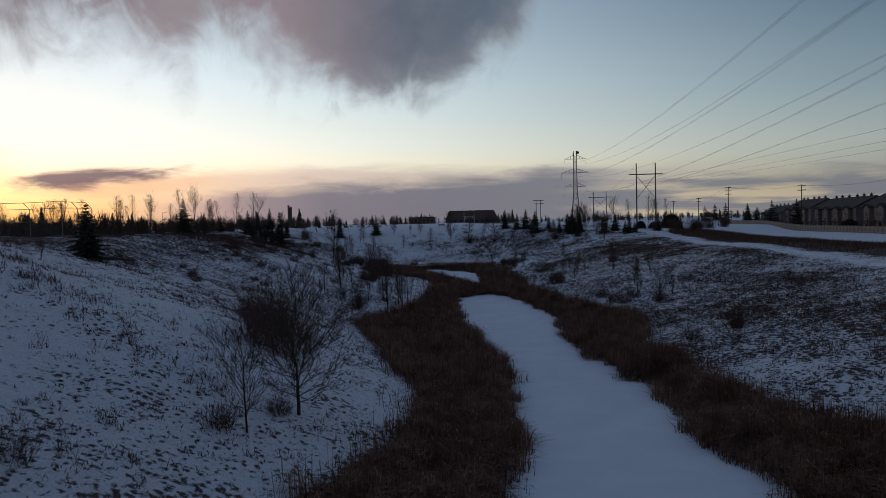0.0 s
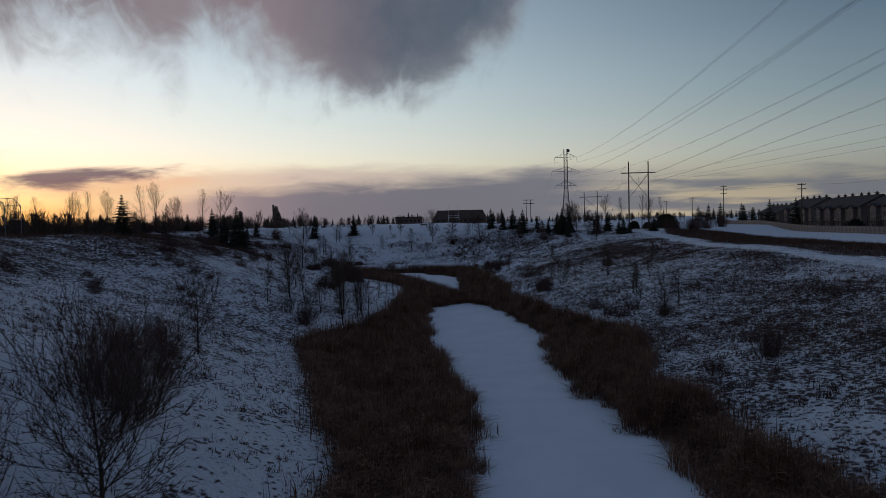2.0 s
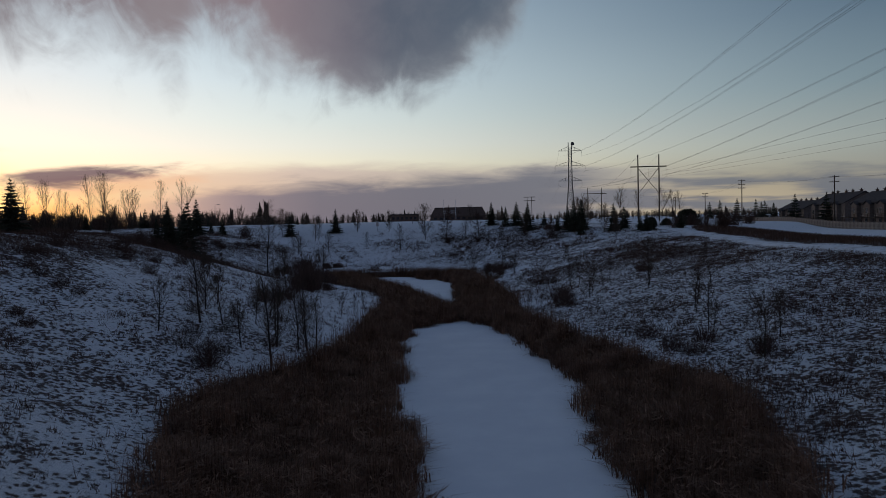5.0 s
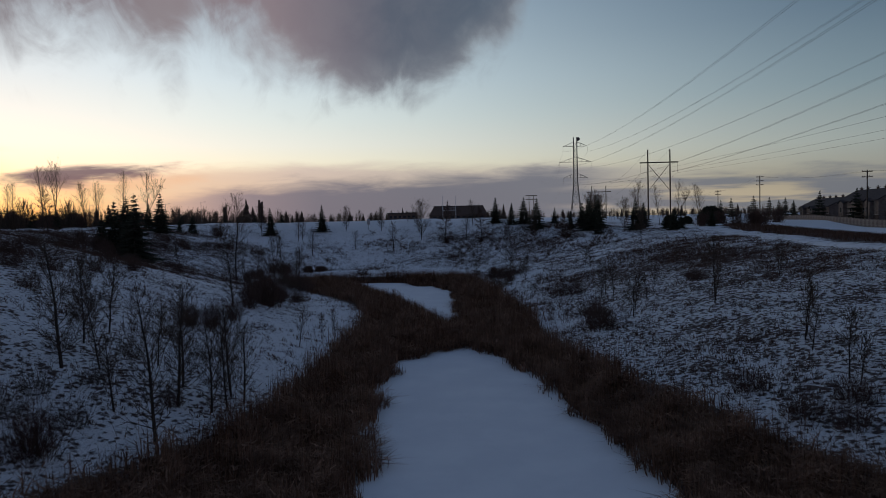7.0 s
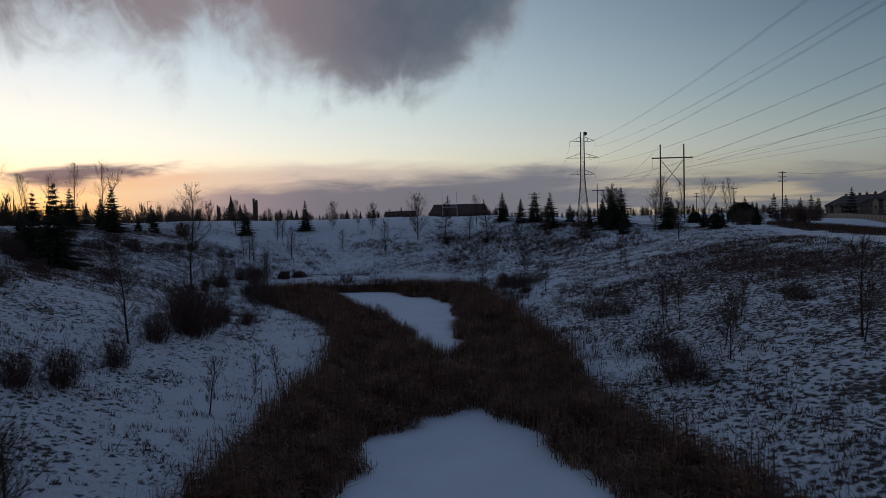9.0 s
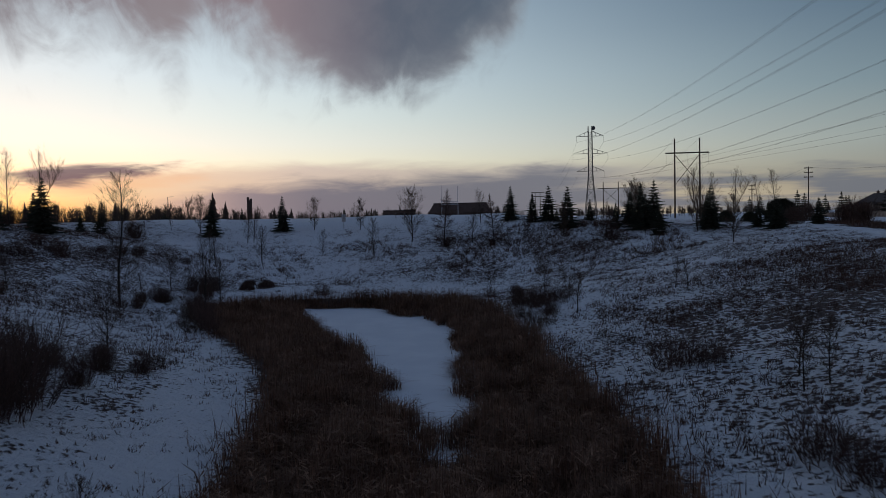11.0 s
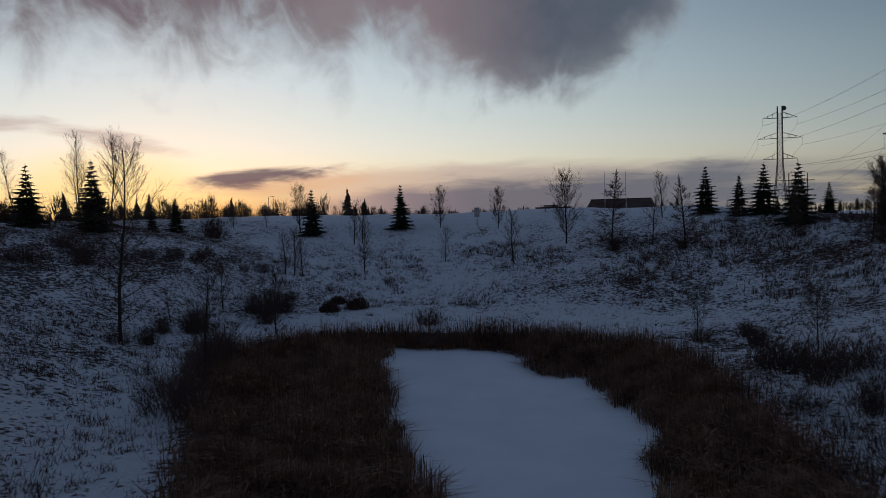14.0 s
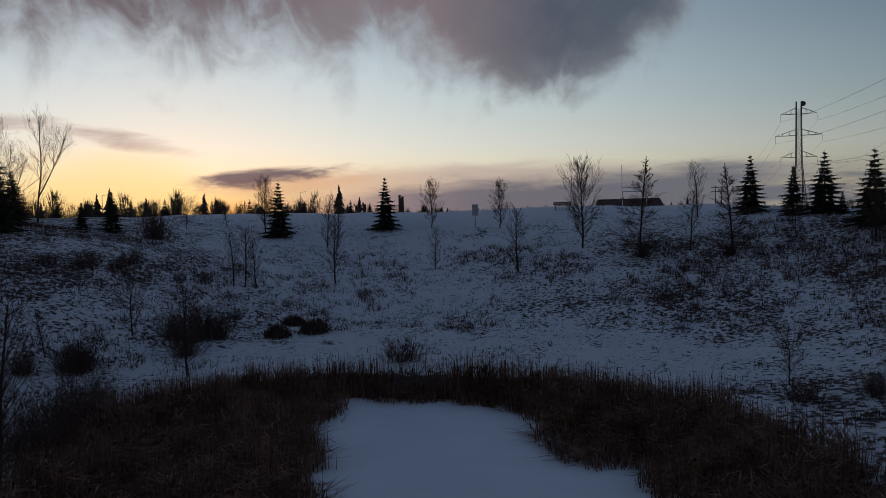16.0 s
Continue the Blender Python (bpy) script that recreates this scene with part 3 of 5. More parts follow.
pts = scatter(-22, 27, 8, 166, 1150000, in_reeds)
n = len(pts)
root = np.c_[pts, land(pts[:, 0], pts[:, 1]) - 0.03]
clump = lattice(pts[:, 0], pts[:, 1], 0.9, 13) * 0.34 + lattice(pts[:, 0], pts[:, 1], 1.9, 17) * 0.4 + lattice(pts[:, 0], pts[:, 1], 5, 14) * 0.16
tall = np.clip(1.12 + clump + rng.normal(0, 0.12, n), 0.4, 1.85)
comb = 6.3 * lattice(pts[:, 0], pts[:, 1], 2.0, 15)
sort = rng.random(n)
stand, bent = sort < 0.3, (sort >= 0.3) & (sort < 0.62)
mat_down = ~stand & ~bent
sets = [spears(root[stand], tall[stand] * 1.06, rng.uniform(0.025, 0.055, stand.sum()), np.abs(rng.normal(0.1, 0.1, stand.sum())), rng.uniform(0, math.tau, stand.sum()))]
k = int(bent.sum())
sets.append(blades(root[bent], tall[bent] * rng.uniform(0.75, 0.95, k), rng.uniform(0.028, 0.06, k), rng.uniform(0.25, 0.7, k), comb[bent] + rng.normal(0, 0.7, k), rng.uniform(0.6, 1.6, k)))
k = int(mat_down.sum())
lie = root[mat_down] + np.c_[np.zeros((k, 2)), tall[mat_down] * rng.uniform(0.35, 0.85, k)]
sets.append(spears(lie, rng.uniform(-0.12, 0.22, k), rng.uniform(0.03, 0.065, k), rng.uniform(0.3, 0.75, k), comb[mat_down] + rng.normal(0, 0.8, k)))
reeds = blade_stuff("cattail_reeds", sets, MAT_REED, "dense belt of dry brown cattail reeds round the frozen ponds", "reeds")
spikes = rng.choice(n, 5000, replace=False)
heads = []
for dz, w in ((0.0, 0.03), (0.02, 0.03)):
    p = root[spikes] + np.array([0, 0, 1]) * (tall[spikes] * 0.95 + dz)[:, None]
    heads.append(blades(p, rng.uniform(0.16, 0.24, 5000), np.full(5000, w), np.zeros(5000), rng.uniform(0, math.tau, 5000), np.zeros(5000)))
blade_stuff("cattail_heads", heads, MAT_HEAD, "brown seed heads of the cattails standing over the reeds", "reeds")
# ---- growth ----
def twigs(segs, sides=3, least=0.0):
    """Arrays of a tube for each segment: start, end, two radii."""
    s = np.asarray(segs, float)
    a, b, r0, r1 = s[:, 0:3], s[:, 3:6], np.maximum(s[:, 6], least), np.maximum(s[:, 7], least * 0.7)
    d = b - a
    d /= np.maximum(np.linalg.norm(d, axis=1, keepdims=True), 1e-6)
    side = np.cross(d, np.where(np.abs(d[:, 2:3]) < 0.9, [[0, 0, 1.0]], [[1.0, 0, 0]]))
    side /= np.linalg.norm(side, axis=1, keepdims=True)
    up = np.cross(d, side)
    verts = []
    for p, r in ((a, r0), (b, r1)):
        for k in range(sides):
            w = math.tau * k / sides
            verts.append(p + r[:, None] * (math.cos(w) * side + math.sin(w) * up))
    v = np.stack(verts, 1).reshape(-1, 3)
    base = np.arange(len(s))[:, None] * 2 * sides
    q = np.concatenate([base + np.array([[k, (k + 1) % sides, sides + (k + 1) % sides, sides + k]]) for k in range(sides)])
    return v, q


def unit(v):
    return v / max(np.linalg.norm(v), 1e-9)


def shoot(r, start, way, length, rad, bits, rise, wander, segs):
    """One branch as a chain of segments; returns its points."""
    pts, d = [np.array(start, float)], unit(np.array(way, float))
    for i in range(bits):
        d = unit(d + np.array([0, 0, rise]) + r.normal(0, wander, 3))
        p = pts[-1] + d * length / bits
        k0, k1 = 1 - i / bits, 1 - (i + 1) / bits
        segs.append((*pts[-1], *p, rad * (0.25 + 0.75 * k0), rad * (0.25 + 0.75 * k1)))
        pts.append(p)
    return pts


def bare_tree(seed, tall, trunk_r, first, count, reach, angle, rise, crown="oval", subs=5, fine=2, fork=0):
    """Trunk and crown segments of a leafless tree. reach: longest branch over the height; angle: degrees from upright."""
    r = np.random.default_rng(seed)
    trunk, top = [], []
    pts = shoot(r, (0, 0, -0.15), (r.normal(0, 0.04), r.normal(0, 0.04), 1), tall * 0.97, trunk_r, 12, 0.12, 0.05, trunk)
    leaders = [pts]
    for _ in range(fork):
        k = r.integers(3, 5)
        w = r.uniform(0, math.tau)
        leaders.append(shoot(r, pts[k], (0.5 * math.cos(w), 0.5 * math.sin(w), 1), tall * 0.6, trunk_r * 0.7, 8, 0.1, 0.06, trunk))
    turn = r.uniform(0, 6)
    for i in range(count):
        line = leaders[i % len(leaders)] if fork else pts
        f = first + (0.97 - first) * (i + r.uniform(0, 0.8)) / count
        if line is not pts:
            f = 0.15 + 0.8 * f
        at = f * (len(line) - 1)
        j = min(int(at), len(line) - 2)
        p = line[j] + (line[j + 1] - line[j]) * (at - j)
        g = (f - first) / (1 - first)
        long = {"oval": math.sin(math.pi * (0.22 + 0.7 * g)), "cone": 1.05 - g, "vase": 0.55 + 0.6 * math.sin(math.pi * (0.15 + 0.6 * g))}[crown] * reach * tall * r.uniform(0.75, 1.15)
        turn += 2.4 + r.normal(0, 0.35)
        tilt = radians(angle * (1 - 0.45 * g) + r.normal(0, 7))
        way = (math.sin(tilt) * math.cos(turn), math.sin(tilt) * math.sin(turn), math.cos(tilt))
        rad = trunk_r * (0.32 - 0.2 * g)
        bough = shoot(r, p, way, long, rad, 5, rise, 0.09, top)
        for _ in range(subs):
            m = r.integers(1, 6)
            d = unit(bough[m] - bough[m - 1])
            side = unit(d + r.normal(0, 0.5, 3) + np.array([0, 0, 0.22]))
            spur = shoot(r, bough[m], side, long * r.uniform(0.25, 0.5), rad * 0.42, 2, rise * 0.8, 0.09, top)
            for _ in range(fine):
                q = spur[r.integers(1, 3)]
                shoot(r, q, unit(d + r.normal(0, 0.5, 3) + np.array([0, 0, 0.25])), long * r.uniform(0.18, 0.38), rad * 0.24, 1, rise, 0.08, top)
    return trunk, top


def grown(name, label, trunk, top, bark, twig, category="tree", least=0.0085):
    """A tree as a thing with a trunk and a crown; parked far below until it is copied."""
    tree = thing(name, label, category)
    chains = []
    for seg in trunk:
        if chains and np.allclose(chains[-1][0][-1], seg[:3]):
            chains[-1][0].append(seg[3:6]), chains[-1][1].append(seg[7])
        else:
            chains.append(([seg[:3], seg[3:6]], [seg[6], seg[7]]))
    for path, radii in chains:
        part("trunk" if path is chains[0][0] else "limb", mesh("trunk", *tube(path, radii, 7), bark, True), tree)
    v, q = twigs(top, 3, least)
    part("crown", big_mesh("crown", v, q, np.zeros((0, 3), int), twig), tree)
    return tree


def spruce(seed, tall, wide, label, loose=1.0):
    r = np.random.default_rng(seed)
    tree = thing("spruce_tree", label, "spruce")
    v, f = tube([(0, 0, -0.2), (0.01, 0, tall * 0.5), (0, 0.01, tall)], [tall * 0.018, tall * 0.011, 0.008], 6)
    part("trunk", mesh("trunk", v, f, MAT_BARK), tree)
    root, tip, width, roll = [], [], [], []
    z, turn = tall * 0.04, 0.0
    up = np.array([0, 0, 1.0])
    while z < tall * 0.985:
        g = z / tall
        ring_n = 14 if g < 0.45 else 9 if g < 0.8 else 6
        tier = r.uniform(0.8, 1.1)
        for k in range(ring_n):
            turn += math.tau / ring_n + r.normal(0, 0.12)
            long = wide * tier * (1 - g) ** 0.98 * r.uniform(0.72, 1.12) + 0.05
            out = np.array([math.cos(turn), math.sin(turn), 0])
            side = np.array([-out[1], out[0], 0])
            foot = up * (z + r.normal(0, 0.05))
            fall = 0.02 - 0.30 * (1 - g)
            root.append(foot), tip.append(foot + out * long * 0.9 + up * long * (fall + 0.14)), width.append(long * 0.2), roll.append(0.0)
            root.append(foot), tip.append(foot + out * long * 0.96 + up * long * (fall + 0.15)), width.append(0.05 + 0.08 * long), roll.append(1.57)
            root.append(foot + up * 0.05), tip.append(foot + out * long * 0.55 + side * long * r.normal(0, 0.2) - up * (0.12 + 0.16 * long)), width.append(long * 0.26), roll.append(r.uniform(0.6, 2.4))
            n = max(3, int(long / (0.16 * loose)))
            for i in range(n):
                u = (i + 0.6) / n
                p = foot + out * long * u + up * long * (fall * u + 0.16 * u * u)
                for s in (-1, 1):
                    twig_l = (0.18 + 0.17 * long * (1 - u)) * r.uniform(0.8, 1.2) * (0.4 + 0.6 * (1 - g))
                    q = p + out * twig_l * 0.75 + side * s * twig_l * r.uniform(0.35, 0.8) + up * r.normal(-0.03, 0.05)
                    root.append(p), tip.append(q), width.append((0.08 + 0.05 * (1 - u)) * (0.6 + 0.4 * (1 - g)) * loose ** 1.4), roll.append(r.uniform(0, 3.1))
                if r.random() < 0.3:
                    root.append(p), tip.append(p + out * 0.05 - up * r.uniform(0.08, 0.2)), width.append(0.09), roll.append(0.0)
        z += tall * (0.078 - 0.028 * g) * r.uniform(0.85, 1.15) * loose ** 0.5
    root, tip, width = np.array(root), np.array(tip), np.array(width)
    d = tip - root
    side = np.cross(d, [[0, 0, 1.0]])
    side = side / np.maximum(np.linalg.norm(side, axis=1, keepdims=True), 1e-6)
    over = np.cross(side, d / np.maximum(np.linalg.norm(d, axis=1, keepdims=True), 1e-6))
    roll = np.array(roll)[:, None]
    side = (side * np.cos(roll) + over * np.sin(roll)) * width[:, None] / 2
    side += r.normal(0, 0.012, side.shape)
    mid = root + d * 0.45
    vs = np.stack([root, mid + side, tip, mid - side], 1)
    vs[:, 2, 2] -= 0.03
    b = np.arange(len(root))[:, None] * 4
    t = np.concatenate([b + np.array([[0, 1, 3]]), b + np.array([[1, 2, 3]])])
    vs = vs.reshape(-1, 3)
    part("crown", big_mesh("crown", vs, np.zeros((0, 4), int), t, MAT_NEEDLE), tree)
    return tree


def shrub(name, seed, tall, wide, stems, label, mat, subs=4, haze=0):
    r = np.random.default_rng(seed)
    segs = []
    for i in range(stems):
        w, k = r.uniform(0, math.tau), math.sqrt(r.uniform(0, 1))
        at = np.array([math.cos(w), math.sin(w) * 0.8, 0]) * wide * 0.42 * k
        way = np.array([math.cos(w) * 0.45 * k, math.sin(w) * 0.45 * k, 1]) + r.normal(0, 0.2, 3)
        long = tall * (r.uniform(0.28, 0.6) if i % 5 < 3 else r.uniform(0.6, 1.08)) * (1 - 0.2 * k)
        line = shoot(r, at - np.array([0, 0, 0.1]), way, long, 0.014, 3, 0.05, 0.12, segs)
        for _ in range(subs):
            m = r.integers(1, 4)
            shoot(r, line[m], unit(way) + r.normal(0, 0.55, 3), tall * r.uniform(0.12, 0.3), 0.010, 1, 0.12, 0.15, segs)
    v, q = twigs(segs, 3, 0.009)
    w = r.uniform(0, math.tau, haze)
    k = np.sqrt(r.uniform(0, 1, haze))
    lobe = 0.8 + 0.25 * np.sin(2.6 * w + seed) + 0.12 * np.sin(5 * w + 2 * seed)
    z = tall * (1 - 0.35 * k) * r.uniform(0, 0.86, haze)
    spread = wide * (0.26 + 0.26 * np.minimum(z / (0.6 * tall), 1))
    at = np.stack([np.cos(w) * k * spread * lobe, np.sin(w) * k * spread * lobe, z - 0.08], 1)
    fv, _, ft = spears(at, tall * r.uniform(0.08, 0.24, haze), r.uniform(0.011, 0.024, haze), r.uniform(0.02, 0.2, haze) * wide, w + r.normal(0, 0.7, haze))
    ob = new(name, big_mesh(name, np.r_[v, fv], q, ft + len(v), mat))
    return tagged(ob, label, "shrub")


def planted(kind, spots, group):
    """Copies of a thing at (x, y, scale) on the ground; the first spot takes the thing itself, and the later scales count from its size."""
    r = np.random.default_rng(len(spots) * 31 + len(kind.name))
    for i, (x, y, s) in enumerate(spots):
        m = pose(x, y, ground_z(x, y) - 0.04, 0, 0, r.uniform(0, 360)) @ Matrix.Diagonal((s * r.uniform(0.93, 1.07), s * r.uniform(0.93, 1.07), s, 1))
        if kind.get("set"):
            copy_thing(kind, m)["group"] = group
        else:
            kind.matrix_basis = m
            kind["group"] = group
            kind["set"] = 1


# ---- trees of the valley: places as (x, y, scale); models are one metre tall unless said ----
tree_spread = grown("bare_tree", "leafless spreading young tree on the snowy bank", *bare_tree(11, 3.7, 0.085, 0.2, 32, 0.62, 64, 0.05, "vase", 10, 4), MAT_BARK, MAT_TWIG)
planted(tree_spread, [(-6.6, 31.4, 1.0)], "bare trees on the bank")
tree_small = grown("bare_tree", "small leafless tree with a few fine branches", *bare_tree(12, 3.4, 0.055, 0.2, 22, 0.42, 50, 0.08, "vase", 6, 3), MAT_BARK, MAT_TWIG)
planted(tree_small, [(-8.0, 28.2, 1.0), (-11.2, 53.1, 1.05), (11.1, 161.4, 0.58), (15.4, 152.6, 0.78), (16.4, 146, 0.5), (-23.4, 166.5, 0.95), (19.2, 104.4, 0.76), (20.1, 116.8, 0.7), (22.7, 75, 0.9), (-12.1, 126.4, 1.0), (19.0, 191, 0.8), (-38.3, 196.7, 0.75)], "bare trees on the bank")
tree_aspen = grown("aspen_tree", "slender leafless aspen standing in the snow", *bare_tree(13, 6.0, 0.085, 0.1, 42, 0.25, 58, 0.05, "oval", 5, 2), MAT_BARK, MAT_TWIG)
planted(tree_aspen, [(-13.4, 146.4, 0.95), (-10.9, 106.9, 0.85), (-12.1, 83.9, 1.05), (-6.3, 79.4, 1.06), (-6.8, 83.3, 0.95), (-5.4, 83.4, 0.72), (-4.5, 85.3, 0.66), (-5.6, 87.2, 0.6), (-5.2, 85.9, 0.8), (-4.9, 84.2, 0.7), (-7.4, 85.6, 0.75), (-18.1, 186.2, 0.94), (-10.6, 191, 0.68), (-3.0, 189.2, 0.98), (11, 191.5, 0.9), (12.9, 201.2, 0.95), (-23.7, 181, 0.84), (-23.1, 181.8, 0.7), (-24.4, 180.5, 0.75), (-22.6, 196.2, 0.94), (-22, 197.4, 0.85), (-16.3, 160.8, 0.8)], "slender bare trees")
tree_sapling = grown("sapling", "thin leafless sapling on the grassy slope", *bare_tree(14, 3.0, 0.042, 0.22, 20, 0.28, 48, 0.07, "oval", 5, 2), MAT_BARK, MAT_TWIG)
planted(tree_sapling, [(24.2, 101.9, 0.95), (23.4, 87.5, 0.85), (22.5, 82, 0.85), (24.3, 89.8, 0.9), (20.5, 115.2, 0.95), (19.4, 115, 0.95), (21.8, 109.8, 0.7), (24, 140.2, 0.9), (16, 140.9, 1.1), (23, 112, 0.85), (23.7, 142.2, 0.9), (22.6, 82.9, 1.2), (24, 89.3, 1.15), (20, 107, 1.0), (31.5, 107.5, 0.95), (33.8, 112.3, 0.75), (25.1, 78, 1.1), (24.6, 102.6, 1.7), (-35, 199.2, 1.1), (23.6, 186.7, 0.8), (29, 124, 0.8), (27.5, 95, 0.9)], "saplings on the slope")
tree_crown = grown("bare_tree", "rounded leafless tree on the snowy rim", *bare_tree(15, 6.0, 0.08, 0.1, 44, 0.31, 48, 0.045, "oval", 8, 3), MAT_BARK, MAT_TWIG)
planted(tree_crown, [(-14, 205, 0.85), (40.5, 214, 1.45), (42.6, 219, 1.35), (45.2, 225, 1.5), (-6.4, 203.8, 0.95), (2.2, 194.5, 1.5), (-12.9, 87.6, 0.82), (38, 176, 1.1), (37, 163, 0.95), (23.5, 187.3, 0.9), (-26.4, 46.8, 0.55), (-30.5, 199, 1.1)], "rounded bare trees")
tree_larch = grown("larch_tree", "leafless larch with dense fine twigs", *bare_tree(16, 8.8, 0.095, 0.04, 92, 0.25, 82, 0.02, "cone", 6, 3), MAT_BARK, MAT_SHRUB, least=0.012)
planted(tree_larch, [(7, 190.8, 1.0), (13.9, 189.5, 0.88), (-48.8, 151.9, 0.8), (28.5, 180.6, 0.56), (28.1, 181.9, 0.6)], "larches on the rim")
tree_tall = grown("poplar_tree", "tall leafless poplar with rising limbs", *bare_tree(17, 11.0, 0.105, 0.3, 36, 0.25, 44, 0.08, "oval", 6, 2, 1), MAT_BARK, MAT_TWIG)
tree_high = grown("poplar_tree", "tall leafless poplar standing alone on the valley floor", *bare_tree(19, 12.6, 0.12, 0.1, 62, 0.22, 74, 0.04, "oval", 6, 3), MAT_BARK, MAT_TWIG)
planted(tree_high, [(-23.8, 154.6, 1.0)], "poplars on the rim")
tree_tall_b = grown("poplar_tree", "tall leafless poplar with rising limbs", *bare_tree(18, 11.0, 0.09, 0.26, 36, 0.21, 44, 0.06, "oval", 5, 2), MAT_BARK, MAT_TWIG)
planted(tree_tall, [(-50.5, 190.2, 1.0), (-63, 181, 1.1), (-72, 176, 0.95), (-86, 190, 1.0), (-104, 196, 0.9), (-66, 204, 0.9), (-94, 170, 0.8), (52, 214, 0.95), (68, 236, 1.0)], "poplars on the rim")
planted(tree_tall_b, [(-54.7, 190.5, 0.98), (-55, 176, 0.75), (-68, 186, 1.1), (-78, 181, 0.95), (-91, 183, 0.9), (-112, 205, 1.0), (-99, 186, 0.95), (-82, 200, 0.9), (-122, 214, 0.95), (58, 220, 0.9), (44, 222, 0.85), (78, 246, 0.95), (62, 205, 0.85), (-64, 168, 0.7), (-71, 158, 0.75), (-79, 150, 0.7), (-87, 160, 0.8), (-76, 172, 0.7), (-95, 150, 0.75), (-60, 186, 0.8), (-103, 168, 0.8)], "poplars on the rim")

spruce_a = spruce(21, 5.6, 2.3, "dark green spruce standing in the snow")
spruce_b = spruce(22, 5.6, 2.1, "dark green slender spruce standing in the snow")
spruce_c = spruce(23, 5.6, 2.9, "broad dark green spruce with branches to the ground")
planted(spruce_a, [(-19, 204.5, 1.02), (-28.5, 198, 1.0), (17.7, 201.5, 0.95), (23.2, 198.2, 0.97), (24.9, 191.6, 1.08), (-39.7, 109.8, 1.02), (-42.8, 177.2, 1.24), (-47.4, 174, 1.05), (-32, 140.3, 1.45), (-36.3, 144.5, 1.22), (29.4, 197.3, 0.6), (33.6, 184.9, 1.05), (34.9, 183.4, 1.1), (40.2, 177.4, 1.0)], "spruces round the valley")
planted(spruce_b, [(-41.2, 188.9, 0.72), (-43.1, 187.2, 0.66), (-47.6, 184, 1.25), (-34, 142.6, 1.2), (-39.2, 147.2, 1.2), (20.8, 198.8, 1.15), (24.2, 196.8, 0.5), (30.5, 186.2, 0.9), (33.7, 177.6, 0.95), (-56, 168, 0.9), (-62, 172, 0.8)], "spruces round the valley")
planted(spruce_c, [(-29.9, 60, 0.85), (33.3, 189.2, 0.98), (33.4, 182.2, 1.0), (48.4, 200, 1.14), (44.6, 174, 0.62), (53.6, 177, 0.75), (44.2, 168.7, 0.8), (46.5, 172.4, 0.6)], "spruces round the valley")

bush_dense = shrub("shrub", 31, 2.6, 2.6, 60, "dense leafless red-brown shrub in the snow", MAT_SHRUB, 5, 2000)
planted(bush_dense, [(-10.3, 115.3, 1.3), (-11.8, 117.6, 0.9), (-9.7, 112.6, 0.95), (-10.3, 109, 0.62), (-9.9, 103.1, 0.5), (-10, 98.6, 0.58), (-10.9, 97, 0.5), (-22.4, 155.3, 0.45), (-23.1, 157.9, 0.4), (-21.7, 159.8, 0.6), (-36.1, 188, 0.9), (-20.4, 168.6, 0.75), (-21.6, 168.2, 0.6), (-19.3, 169.2, 0.6), (-19, 165, 0.6), (13.4, 156, 0.4), (13.3, 158.4, 0.35), (14.1, 142.2, 0.5), (7.2, 190.6, 0.5), (13.8, 189.3, 0.35), (22.3, 54.3, 0.6), (-10.8, 122.9, 0.5), (-10.0, 119.0, 0.5), (-12.2, 121.2, 0.42), (-9.4, 124.4, 0.38), (-11.9, 125.4, 0.4), (22.9, 75.6, 0.45), (-9.3, 76.6, 0.62), (-35, 139, 0.6), (-33.6, 137, 0.5), (-20.5, 112, 0.4), (-37.5, 142, 0.7), (-41, 145, 0.7)], "dense shrubs")
bush_tall = shrub("willow_shrub", 33, 4.4, 1.9, 64, "tall upright leafless willow shrub in the snow", MAT_WILLOW, 8, 450)
planted(bush_tall, [(-8.8, 39.0, 0.92), (-10.5, 40.2, 1.0), (-12.2, 50.4, 0.65), (-13.4, 48.2, 0.6), (-10.2, 45.2, 0.5), (-11.6, 44.0, 0.55), (-13.6, 53.5, 0.5), (-13.0, 145.2, 0.7), (-14.6, 149, 0.68), (-11.0, 140.6, 0.62), (-15.4, 151.6, 0.66), (-12.2, 142.9, 0.6), (-16.6, 154.4, 0.5)], "willow shrubs")
bush_low = shrub("shrub", 32, 1.5, 2.1, 62, "low leafless brown shrub in the snow", MAT_SHRUB, 4, 650)
